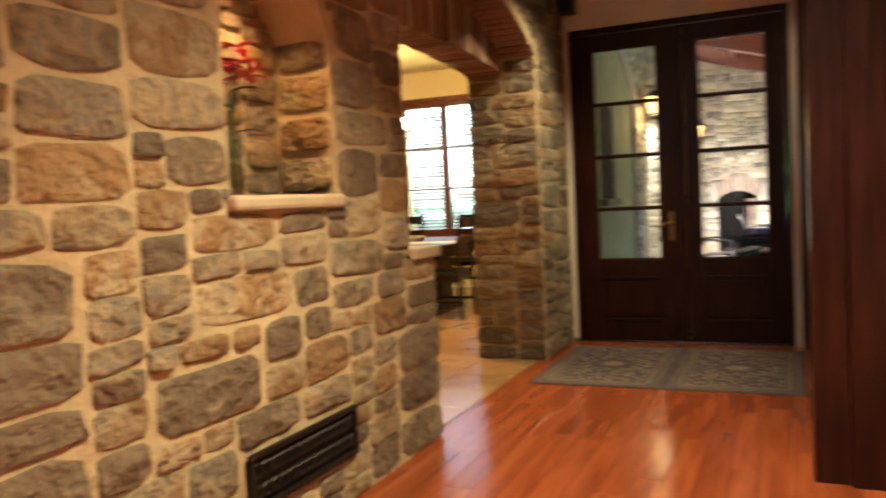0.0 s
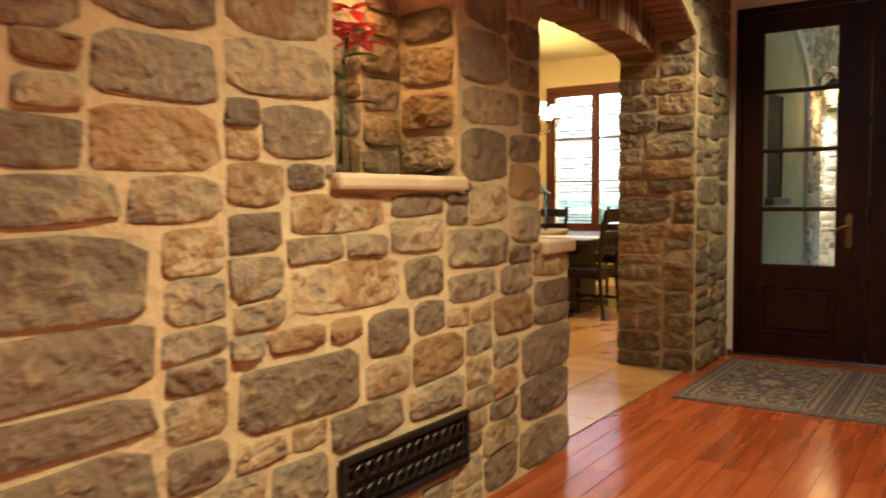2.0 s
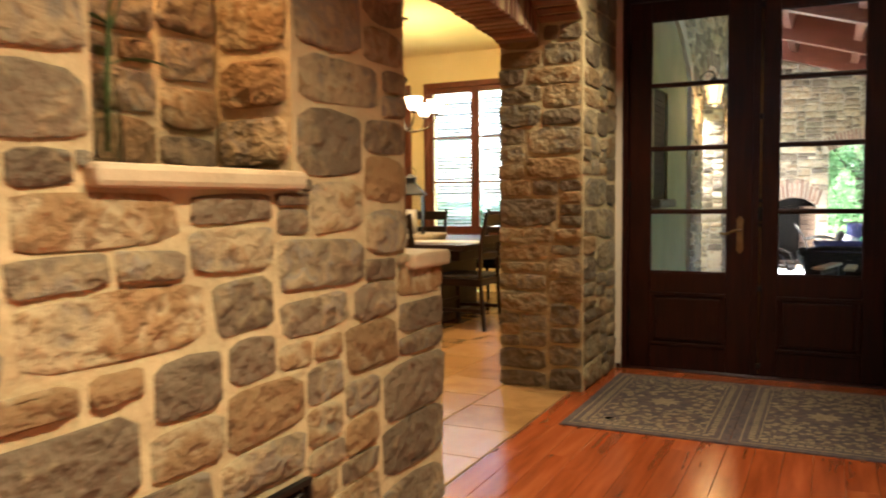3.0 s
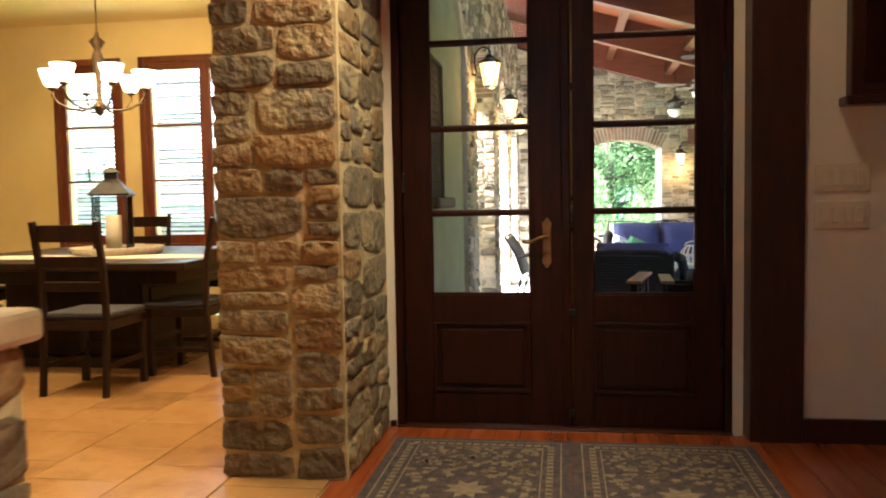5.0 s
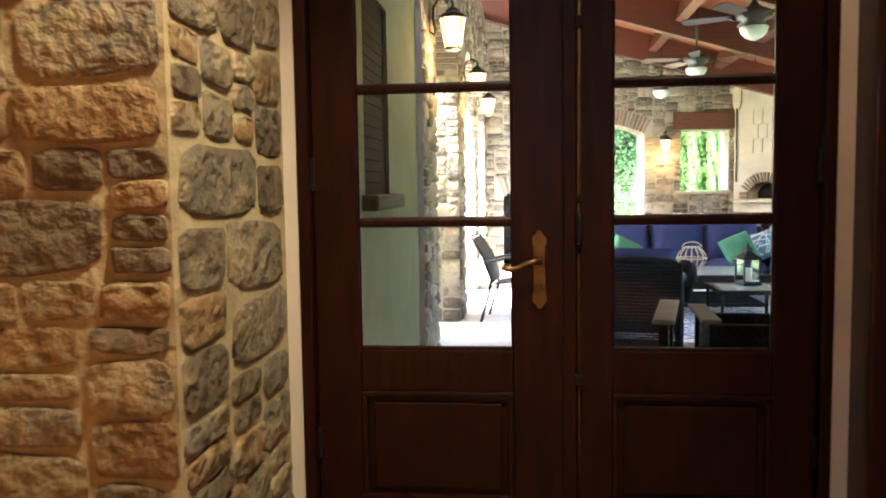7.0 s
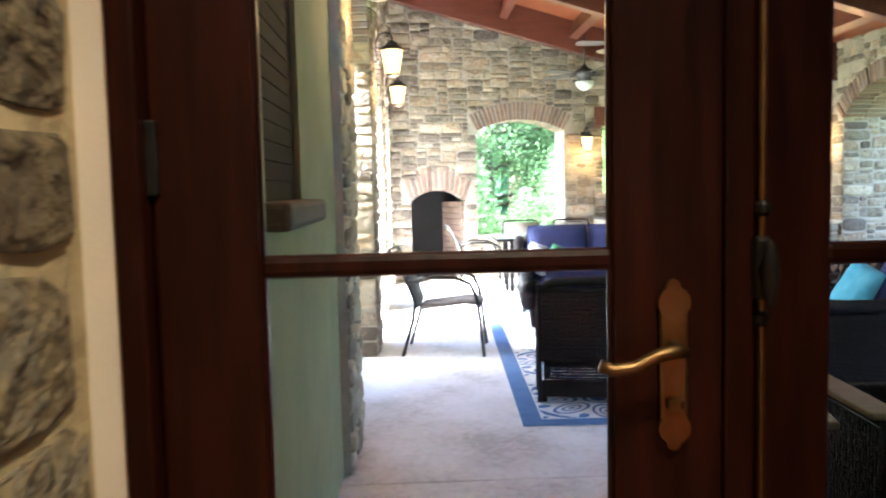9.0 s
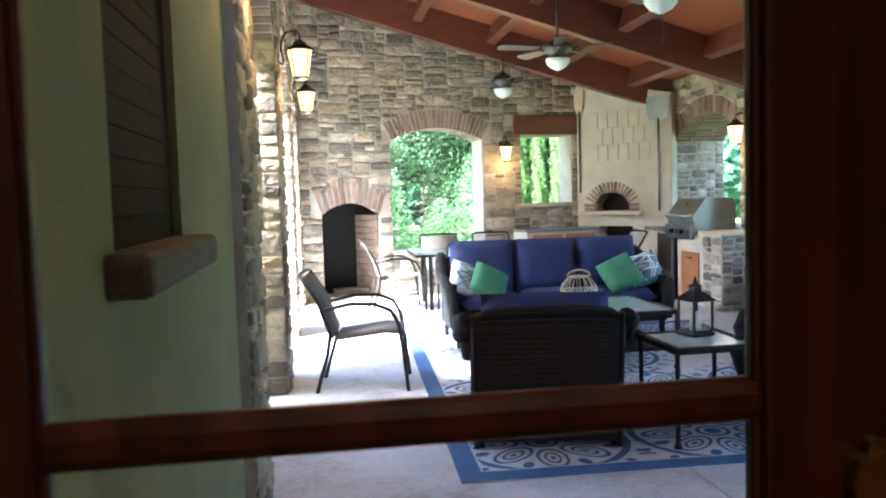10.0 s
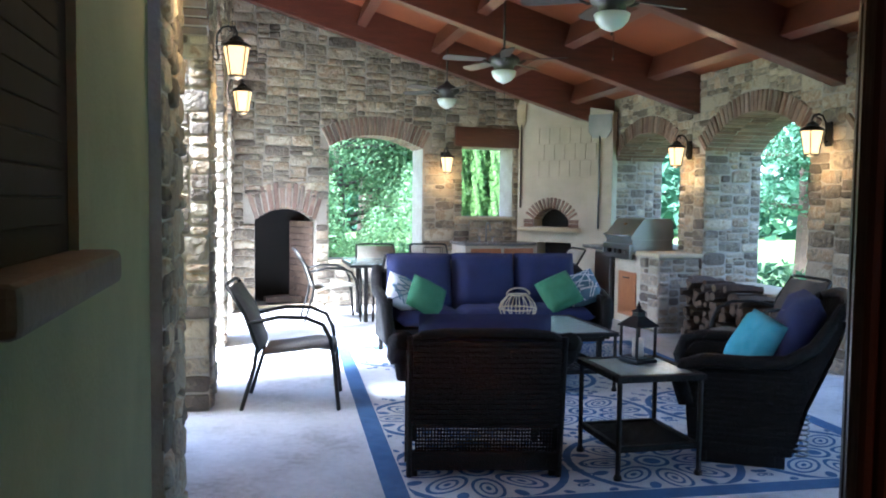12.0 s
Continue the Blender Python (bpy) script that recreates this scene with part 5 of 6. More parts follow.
SX0, SX1, SY = 0.62, 2.76, 7.10
so = base_of("wicker_sofa", (SX0 + SX1) / 2, SY, PF, 180, "dark wicker three-seat sofa with navy cushions", "sofa", "wicker seats")
sw = (SX1 - SX0) / 2
part("base", boxes((-sw + 0.06, sw - 0.06, -0.36, 0.37, 0.16, 0.32), bev=0.012), WICKER, so)
part("backrest", boxes((-sw + 0.04, sw - 0.04, -0.43, -0.36, 0.2, 0.80), bev=0.02), WICKER, so)
for sx in (-1, 1):
    bm = bmesh.new()
    tube(bm, [(sx * (sw - 0.05), -0.42, 0.80), (sx * (sw - 0.02), -0.3, 0.74), (sx * sw, -0.1, 0.62), (sx * sw, 0.2, 0.59), (sx * (sw - 0.01), 0.36, 0.53), (sx * (sw - 0.03), 0.41, 0.36), (sx * (sw - 0.05), 0.40, 0.2)], 0.055, 10)
    part("armrest", bm, WICKER, so, "rolled woven arm", smooth=True)
    part("side_panel", boxes((sx * (sw - 0.05) - 0.025, sx * (sw - 0.05) + 0.025, -0.36, 0.37, 0.16, 0.60), bev=0.01), WICKER, so)
    for yy in (-0.36, 0.36):
        part("leg", boxes((sx * (sw - 0.08) - 0.022, sx * (sw - 0.08) + 0.022, yy - 0.022, yy + 0.022, 0, 0.2), bev=0.004), WICKER, so)
for k in range(3):
    x = (k - 1) * (sw * 2 - 0.22) / 3
    bm = bmesh.new()
    cushion(bm, 0.645, 0.66, 0.16, 0.45, pose(x, 0.05, 0.40))
    part("seat_cushion", bm, NAVY, so, "navy seat cushion", smooth=True)
    bm = bmesh.new()
    cushion(bm, 0.65, 0.56, 0.19, 0.55, pose(x, -0.21, 0.69, rx=101))
    part("back_cushion", bm, NAVY, so, "navy back cushion", smooth=True)
for x, z, mat_, rz, lab, ln in ((0.83, 0.62, WHITECLOTH, 32, "white throw pillow with a blue line pattern on the sofa", True), (1.03, 0.60, TEALGREEN, 22, "green throw pillow on the sofa", False),
                                (2.32, 0.63, TEALGREEN, -14, "green throw pillow on the sofa", False), (2.58, 0.64, GREYBLUE, -30, "grey-blue throw pillow with a white line pattern on the sofa", True)):
    pillow(Matrix.Translation((x, 6.98 - 0.1 * (mat_ is TEALGREEN), PF + z - 0.01)) @ pose(0, 0, 0, rz=rz) @ pose(0, 0, 0, rx=58, rz=0) @ pose(0, 0, 0, rz=-34 if x < 1.5 else 27), mat_, lab, ln)


def glass_table(name, x, y, rz, w, d, h, shelf, label):
    t = base_of(name, x, y, PF, rz, label, "table", "glass-topped tables")
    a, b = w / 2, d / 2
    part("top_rim", boxes((-a, a, -b, -b + 0.05, h - 0.035, h), (-a, a, b - 0.05, b, h - 0.035, h), (-a, -a + 0.05, -b + 0.05, b - 0.05, h - 0.035, h), (a - 0.05, a, -b + 0.05, b - 0.05, h - 0.035, h), bev=0.008), WICKER, t, "woven dark rim")
    part("glass_top", boxes((-a + 0.045, a - 0.045, -b + 0.045, b - 0.045, h - 0.012, h - 0.004)), TABLEGLASS, t, "pale rippled glass")
    for sx in (-1, 1):
        for sy in (-1, 1):
            bm = bmesh.new()
            tube(bm, [(sx * (a - 0.025), sy * (b - 0.025), 0.0), (sx * (a - 0.025), sy * (b - 0.025), h - 0.03)], 0.014, 8)
            lathe(bm, [(0.024, 0), (0.02, 0.03), (0.012, 0.04)], 10, (sx * (a - 0.025), sy * (b - 0.025), 0))
            part("leg", bm, BLACKIRON, t)
    if shelf:
        part("shelf_rim", boxes((-a + 0.02, a - 0.02, -b + 0.02, -b + 0.05, 0.15, 0.185), (-a + 0.02, a - 0.02, b - 0.05, b - 0.02, 0.15, 0.185), (-a + 0.02, -a + 0.05, -b + 0.05, b - 0.05, 0.15, 0.185), (a - 0.05, a - 0.02, -b + 0.05, b - 0.05, 0.15, 0.185), bev=0.006), WICKER, t)
        bm = bmesh.new()
        k = 26
        for i in range(k + 1):
            u = -a + 0.05 + (w - 0.1) * i / k
            box(bm, u - 0.004, u + 0.004, -b + 0.05, b - 0.05, 0.164, 0.170)
            v = -b + 0.05 + (d - 0.1) * i / k
            box(bm, -a + 0.05, a - 0.05, v - 0.004, v + 0.004, 0.169, 0.174)
        part("shelf", bm, WICKER, t, "open woven shelf")
    return t


glass_table("side_table", 1.60, 3.83, 0, 0.52, 0.55, 0.56, True, "black iron side table with rippled glass top and woven shelf")
candle_lantern(1.64, 3.93, PF + 0.56, 15, 0.155, 0.33, "black metal lantern with a white candle on the side table", False)
glass_table("coffee_table", 1.72, 5.92, 0, 1.06, 1.0, 0.47, True, "dark woven coffee table with a rippled glass top")
ball = base_of("rattan_candle_ball", 1.62, 6.02, PF + 0.47, 0, "open round rattan candle holder on the coffee table", "candle holder")
RATTAN = surf("pale rattan", [(0.34, 0.27, 0.18), (0.48, 0.40, 0.28)], 30, 0.7, bump=0.2)
for k in range(14):
    a = math.pi * 2 * k / 14
    bm = bmesh.new()
    tube(bm, [((0.07 + 0.085 * math.sin(math.pi * t)) * math.cos(a), (0.07 + 0.085 * math.sin(math.pi * t)) * math.sin(a), 0.24 * t) for t in (0, 0.15, 0.3, 0.5, 0.7, 0.85, 1.0)], 0.005, 5)
    part("rib", bm, RATTAN, ball)
for z, r in ((0.005, 0.07), (0.235, 0.075), (0.12, 0.155)):
    bm = bmesh.new()
    tube(bm, [(r * math.cos(a), r * math.sin(a), z) for a in (2 * math.pi * i / 20 for i in range(20))], 0.007, 5, closed=True)
    part("hoop", bm, RATTAN, ball)
bm = bmesh.new()
tube(bm, [(0.10 * math.cos(a), 0, 0.235 + 0.055 * math.sin(a)) for a in (math.pi * i / 10 for i in range(11))], 0.008, 6)
part("handle", bm, RATTAN, ball)


def sling_chair(x, y, rz, seat, label, group, dz=0.0):
    """A tubular metal armchair with a woven sling; it faces +x before turning."""
    c = base_of("patio_chair", x, y, PF, rz, label, "chair", group)
    for sy in (-0.27, 0.27):
        bm = bmesh.new()
        tube(bm, [(-0.36, sy * 0.92, 0.0), (-0.27, sy, 0.30), (-0.25, sy, 0.44), (-0.335, sy, 0.68), (-0.455, sy * 0.94, 0.865)], 0.015, 8)
        part("back_leg", bm, BLACKIRON, c, smooth=True)
        bm = bmesh.new()
        tube(bm, [(0.31, sy * 1.04, 0.0), (0.28, sy * 1.04, 0.30), (0.25, sy * 1.04, 0.50), (0.20, sy * 1.05, 0.60), (0.08, sy * 1.05, 0.65), (-0.10, sy * 1.04, 0.655), (-0.31, sy, 0.61)], 0.015, 8)
        part("arm", bm, BLACKIRON, c, "curved metal arm", smooth=True)
    bm = bmesh.new()
    prof = [(0.29, 0.40), (0.27, 0.43), (0.15, 0.445), (-0.05, 0.42), (-0.22, 0.40)]
    fa, fb = ([bm.verts.new((px, sy, pz)) for px, pz in prof] for sy in (-0.255, 0.255))
    ga, gb = ([bm.verts.new((px, sy, pz - 0.015)) for px, pz in prof] for sy in (-0.255, 0.255))
    for i in range(len(prof) - 1):
        bm.faces.new((fa[i], fb[i], fb[i + 1], fa[i + 1]))
        bm.faces.new((ga[i], ga[i + 1], gb[i + 1], gb[i]))
        bm.faces.new((fa[i], fa[i + 1], ga[i + 1], ga[i]))
        bm.faces.new((fb[i + 1], fb[i], gb[i], gb[i + 1]))
    part("seat", bm, seat, c, "woven seat", smooth=True)
    bm = bmesh.new()
    prof = [(-0.245, 0.42), (-0.285, 0.56), (-0.33, 0.67), (-0.388, 0.76), (-0.447, 0.85)]
    fa, fb = ([bm.verts.new((px, sy, pz)) for px, pz in prof] for sy in (-0.25, 0.25))
    ga, gb = ([bm.verts.new((px + 0.014, sy, pz)) for px, pz in prof] for sy in (-0.25, 0.25))
    for i in range(len(prof) - 1):
        bm.faces.new((fa[i], fa[i + 1], fb[i + 1], fb[i]))
        bm.faces.new((ga[i], gb[i], gb[i + 1], ga[i + 1]))
        bm.faces.new((fa[i], ga[i], ga[i + 1], fa[i + 1]))
        bm.faces.new((fb[i], fb[i + 1], gb[i + 1], gb[i]))
    part("backrest", bm, seat, c, "woven back", smooth=True)
    for pts in ([(0.27, -0.26, 0.415), (0.27, 0.26, 0.415)], [(-0.245, -0.26, 0.41), (-0.245, 0.26, 0.41)], [(-0.455, -0.25, 0.865), (-0.462, -0.2, 0.877), (-0.462, 0.2, 0.877), (-0.455, 0.25, 0.865)]):
        bm = bmesh.new()
        tube(bm, pts, 0.013, 8)
        part("cross_bar", bm, BLACKIRON, c, smooth=True)
    return c


sling_chair(-0.20, 5.60, -7, SLING, "dark metal patio armchair with a grey woven seat", "patio chairs")
sling_chair(3.50, 5.48, 176, SLING, "dark metal patio armchair beside the firewood", "patio chairs")
DTX, DTY = 1.80, 9.72
pt = base_of("patio_table", DTX, DTY, PF, 0, "long dark metal patio table with a pale glass top", "table")
part("glass_top", boxes((-1.18, 1.18, -0.48, 0.48, 0.70, 0.712), bev=0.003), TABLEGLASS, pt, "pale glass top")
part("frame", boxes((-1.2, 1.2, -0.5, -0.46, 0.665, 0.70), (-1.2, 1.2, 0.46, 0.5, 0.665, 0.70), (-1.2, -1.16, -0.46, 0.46, 0.665, 0.70), (1.16, 1.2, -0.46, 0.46, 0.665, 0.70), bev=0.006), BLACKIRON, pt)
for sx in (-1.0, 1.0):
    for sy in (-0.4, 0.4):
        part("leg", boxes((sx - 0.025, sx + 0.025, sy - 0.025, sy + 0.025, 0, 0.665), bev=0.005), BLACKIRON, pt)
sling_chair(0.42, 9.62, 2, TANSLING, "dark metal patio chair with tan sling at the table", "chairs round the patio table")
for x in (1.17, 1.92):
    sling_chair(x, 9.02, 90, TANSLING, "dark metal patio chair with tan sling at the table", "chairs round the patio table")
for x in (1.10, 1.85):
    sling_chair(x, 10.22, -90, TANSLING, "dark metal patio chair with tan sling at the table", "chairs round the patio table")
sling_chair(3.20, 9.62, 180, TANSLING, "dark metal patio chair with tan sling at the table", "chairs round the patio table")
cad = base_of("condiment_caddy", 1.72, 9.75, PF + 0.712, 0, "black wire caddy on the patio table", "caddy")
bm = bmesh.new()
for sx in (-0.11, 0.11):
    for sy in (-0.06, 0.06):
        tube(bm, [(sx, sy, 0), (sx, sy, 0.17)], 0.004, 5)
for z in (0.01, 0.17):
    tube(bm, [(-0.11, -0.06, z), (0.11, -0.06, z), (0.11, 0.06, z), (-0.11, 0.06, z)], 0.004, 5, closed=True)
part("wire_frame", bm, BLACKIRON, cad)
part("holder", boxes((-0.1, 0.1, -0.05, 0.05, 0.012, 0.09), bev=0.006), BLACKIRON, cad)

# outdoor rug: cream ground, blue border, ringed flower pattern
RUGC = surf("cream outdoor rug", [(0.50, 0.50, 0.48), (0.62, 0.62, 0.60)], 12, 0.95, bump=0.3, bscale=260)
RUGB = surf("blue rug yarn", [(0.04, 0.10, 0.22), (0.07, 0.15, 0.30)], 12, 0.95, bump=0.3, bscale=260)
RW, RD = 1.55, 2.16
rug = base_of("outdoor_rug", 1.755, 5.45, PF, -2.2, "cream outdoor rug with blue border and ringed flower pattern", "rug")
part("weave", boxes((-RW, RW, -RD, RD, 0.0, 0.008), bev=0.002), RUGC, rug)
part("border", boxes((-RW, RW, -RD, -RD + 0.12, 0.006, 0.0105), (-RW, RW, RD - 0.12, RD, 0.006, 0.0105), (-RW, -RW + 0.12, -RD + 0.12, RD - 0.12, 0.006, 0.0105), (RW - 0.12, RW, -RD + 0.12, RD - 0.12, 0.006, 0.0105)), RUGB, rug, "blue border")
bm = bmesh.new()


def ring(cx, cy, r0, r1, n=28, sq=1.0, turn=0.0, a0=0.0, a1=2 * math.pi):
    z = 0.0107
    prev = None
    for i in range(n + 1):
        a = a0 + (a1 - a0) * i / n
        c, s = math.cos(a), math.sin(a)
        pq = []
        for r in (r0, r1):
            x, y = r * c, r * s * sq
            x, y = cx + x * math.cos(turn) - y * math.sin(turn), cy + x * math.sin(turn) + y * math.cos(turn)
            pq.append((min(RW - 0.13, max(-RW + 0.13, x)), min(RD - 0.13, max(-RD + 0.13, y)), z))
        cur = [bm.verts.new(p) for p in pq]
        if prev:
            bm.faces.new((prev[0], prev[1], cur[1], cur[0]))
        prev = cur


for cx in (-1.02, 0.0, 1.02):
    for cy in (-1.62, -0.54, 0.54, 1.62):
        if (round(cx) + round(cy / 0.54 / 2 - 0.5)) % 2 and abs(cx) > 0.1 and abs(cy) < 0.6:
            continue
        ring(cx, cy, 0.0, 0.05, 14)
        ring(cx, cy, 0.075, 0.10)
        ring(cx, cy, 0.455, 0.50, 36)
        for k in range(8):
            a = math.pi * 2 * k / 8
            ring(cx + 0.28 * math.cos(a), cy + 0.28 * math.sin(a), 0.125, 0.155, 18, 0.55, a)
            ring(cx + 0.28 * math.cos(a), cy + 0.28 * math.sin(a), 0.065, 0.09, 14, 0.5, a)
            ring(cx + 0.28 * math.cos(a), cy + 0.28 * math.sin(a), 0.0, 0.03, 8, 0.5, a)
            a += math.pi / 8
            ring(cx + 0.395 * math.cos(a), cy + 0.395 * math.sin(a), 0.0, 0.052, 10, 0.6, a)
        for k in range(20):
            a = math.pi * 2 * (k + 0.5) / 20
            ring(cx + 0.555 * math.cos(a), cy + 0.555 * math.sin(a), 0.0, 0.034, 8, 0.7, a)
        for k in range(24):
            a = math.pi * 2 * k / 24
            ring(cx + 0.615 * math.cos(a), cy + 0.615 * math.sin(a), 0.012, 0.028, 7, 0.8, a)
part("pattern", bm, RUGB, rug, "blue ringed flowers")

# ---- garden ----
LEAF_BRIGHT = thin_sheet("bright spring leaves", [(0.08, 0.165, 0.078), (0.12, 0.215, 0.10), (0.20, 0.295, 0.125)], 0.5)
LEAF_DEEP = thin_sheet("deep green leaves", [(0.045, 0.115, 0.068), (0.068, 0.15, 0.086), (0.095, 0.195, 0.11)], 0.45)
LEAF_HEDGE = thin_sheet("evergreen sprays", [(0.085, 0.18, 0.05), (0.14, 0.255, 0.072), (0.20, 0.33, 0.10)], 0.4)


def leaves(name, pts, size, material, parent, seed, up=0.3, out=None):
    """A crown of small separate leaves, one quad each, at the points."""
    g = np.random.RandomState(seed)
    n = len(pts)
    nrm = g.normal(size=(n, 3))
    nrm[:, 2] = np.abs(nrm[:, 2]) + up
    if out is not None:
        nrm += 2.0 * out
    nrm /= np.linalg.norm(nrm, axis=1)[:, None]
    t = np.cross(nrm, g.normal(size=(n, 3)))
    t /= np.linalg.norm(t, axis=1)[:, None]
    b = np.cross(nrm, t)
    s = size * g.uniform(0.6, 1.3, (n, 1))
    v = np.stack([pts - t * s, pts - b * s * 0.5, pts + t * s, pts + b * s * 0.5], 1).reshape(-1, 3)
    me = bpy.data.meshes.new(name)
    me.from_pydata(v.tolist(), [], np.arange(4 * n).reshape(-1, 4).tolist())
    me.materials.append(material)
    o = new(name, me)
    o.parent = parent
    return o


def tree(x, y, h, spread, material, seed, label, count=9000, size=0.11):
    """A tapered trunk with limbs, and leaves in uneven clumps at the twig ends."""
    r = random.Random(seed)
    g = np.random.RandomState(seed)
    t = base_of("tree", x, y, -0.33, 0, label, "tree", "garden trees")
    bm = bmesh.new()
    tube(bm, [(0, 0, -0.2), (0.05, 0.03, h * 0.2), (-0.04, 0.05, h * 0.45), (0.06, 0, h * 0.8)], h * 0.028, 9, 0.25)
    ends = [(0.06, 0, h * 0.85)]
    for k in range(26):
        z = h * r.uniform(0.12, 0.8)
        a, ln = r.uniform(0, 6.28), spread * r.uniform(0.45, 1.0) * (1.1 - 0.6 * z / h)
        e = (ln * math.cos(a), ln * math.sin(a), z + ln * r.uniform(0.05, 0.5))
        tube(bm, [(0, 0, z), (e[0] * 0.5, e[1] * 0.5, z + (e[2] - z) * 0.35), e], h * 0.008, 5, 0.3)
        ends += [e, (e[0] * 0.65, e[1] * 0.65, z + (e[2] - z) * 0.55)]
    part("trunk", bm, BARK, t, "grey-brown trunk and limbs")
    ends = np.array(ends)
    idx = g.randint(0, len(ends), count)
    offs = g.normal(size=(count, 3)) * np.array([0.34, 0.34, 0.16]) * spread * 0.42
    leaves("crown", ends[idx] + offs, size, material, t, seed)
    return t


for i, (x, y, h, s, m, c, z) in enumerate(((1.2, 17.5, 8.0, 3.4, LEAF_BRIGHT, 60000, 0.042), (2.7, 21.0, 9.0, 3.6, LEAF_BRIGHT, 40000, 0.06), (-1.8, 19.5, 8.5, 3.4, LEAF_BRIGHT, 20000, 0.08), (2.9, 25.0, 12.0, 5.0, LEAF_DEEP, 30000, 0.12),
                                          (10.5, 14.0, 8.5, 3.4, LEAF_DEEP, 50000, 0.05), (9.4, 9.6, 7.0, 2.6, LEAF_DEEP, 50000, 0.038), (13.0, 11.0, 10.0, 4.0, LEAF_DEEP, 26000, 0.085))):
    tree(x, y, h, s, m, 20 + i, "leafy green garden tree with low branches", c, z)


def column_shrub(x, y, h, r, seed):
    t = base_of("column_shrub", x, y, -0.33, 0, "tall narrow evergreen column shrub in the hedge", "shrub", "hedge shrubs")
    g = np.random.RandomState(seed)
    bm = bmesh.new()
    tube(bm, [(0, 0, 0), (0, 0, h * 0.9)], 0.06, 7, 0.3)
    part("trunk", bm, BARK, t)
    n = 16000
    z = g.uniform(0.0, 1, n) ** 0.9
    a = g.uniform(0, 6.283, n)
    rad = r * np.sin(np.pi * (0.12 + 0.86 * z)) ** 0.6 * (0.78 + 0.22 * np.sin(a * 5 + z * 40)) * g.uniform(0.75, 1.02, n)
    pts = np.stack([rad * np.cos(a), rad * np.sin(a), z * h], 1)
    leaves("crown", pts, 0.034, LEAF_HEDGE, t, seed, 0.2, np.stack([np.cos(a), np.sin(a), 0.3 + 0 * a], 1))


for k in range(7):
    column_shrub(3.75 + 0.40 * k, 16.4 - 0.05 * k, 5.6 + 0.5 * math.sin(k * 2.3), 0.175, 60 + k)
# Backing row, added so that the gaps between the front columns read dark.
for k in range(8):
    column_shrub(3.6 + 0.42 * k, 17.3, 5.4 + 0.4 * math.sin(k * 1.7), 0.30, 80 + k)
g = np.random.RandomState(9)
a = g.uniform(0, 2 * math.pi, 26000)
rr = g.uniform(36, 46, 26000)
low = np.clip(np.abs(a - radians(122)) / radians(22), 0.22, 1.0)
zz = g.uniform(0, 1, 26000) ** 1.2 * (6 + 2.0 * np.sin(a * 9) + 1.5 * np.sin(a * 23)) * low
woods = leaves("far_woods", np.stack([rr * np.cos(a), rr * np.sin(a) + 5, zz - 0.3], 1), 0.7, LEAF_DEEP, None, 9)
tagged(woods, "distant green woods round the garden", "woods", kind="stuff")
n = 5000
sh = leaves("low_shrubs", np.stack([g.uniform(6.2, 8.6, n), g.uniform(4.0, 10.0, n), g.uniform(0, 1, n) ** 1.5 * 0.75 - 0.3], 1), 0.09, LEAF_BRIGHT, None, 12)
tagged(sh, "low green garden planting beyond the arches", "shrubs", kind="stuff")

n = 30000
bx = g.uniform(-3.0, 2.9, n)
bank = leaves("shrub_bank", np.stack([bx, g.uniform(14.2, 16.2, n), g.uniform(0, 1, n) ** 1.2 * (1.5 + 0.5 * np.sin(3.1 * bx) + 0.35 * np.sin(7.7 * bx + 1)) - 0.3], 1), 0.042, LEAF_BRIGHT, None, 14)
tagged(bank, "leafy green shrub bank under the garden trees", "shrubs", kind="stuff")

# ---- masonry pieces ----


def stone_meshes(name, material, count, seed, skew=0.12):
    """Unit stones: four uneven sides, knocked-off corners and a rough, slightly bulging face."""
    r = random.Random(seed)
    out = []
    for k in range(count):
        corner = [(sx * (0.5 - r.uniform(0, skew)), sz * (0.5 - r.uniform(0, skew * 1.3))) for sx, sz in ((1, 1), (-1, 1), (-1, -1), (1, -1))]
        base = []
        for i, (x, z) in enumerate(corner):
            (px, pz), (qx, qz) = corner[i - 1], corner[(i + 1) % 4]
            c = r.uniform(0.05, 0.20)
            base.append((x + (px - x) * c, z + (pz - z) * c))
            base.append((x + (qx - x) * c * r.uniform(0.5, 1.2), z + (qz - z) * c * r.uniform(0.5, 1.2)))
            if i % 2 == 0:
                base.append(((x + qx) / 2, (z + qz) / 2 + r.uniform(-0.02, 0.06) * (1 if z > 0 else -1)))
        n = len(base)
        v = [(x, 0.3, z) for x, z in base]
        v += [(x * 0.985, -0.55 + r.uniform(-0.2, 0.25), z * 0.97) for x, z in base]
        v += [(x * 0.80, -0.95 + r.uniform(-0.35, 0.35), z * 0.76) for x, z in base]
        f = []
        for q in (0, n):
            f += [(q + i, q + n + i, q + n + (i + 1) % n, q + (i + 1) % n) for i in range(n)]
        f.append(tuple(range(3 * n - 1, 2 * n - 1, -1)))
        me = bpy.data.meshes.new(name)
        me.from_pydata(v, [], f)
        me.polygons.foreach_set("use_smooth", [True] * len(me.polygons))
        me.materials.append(material)
        out.append(me)
    return out


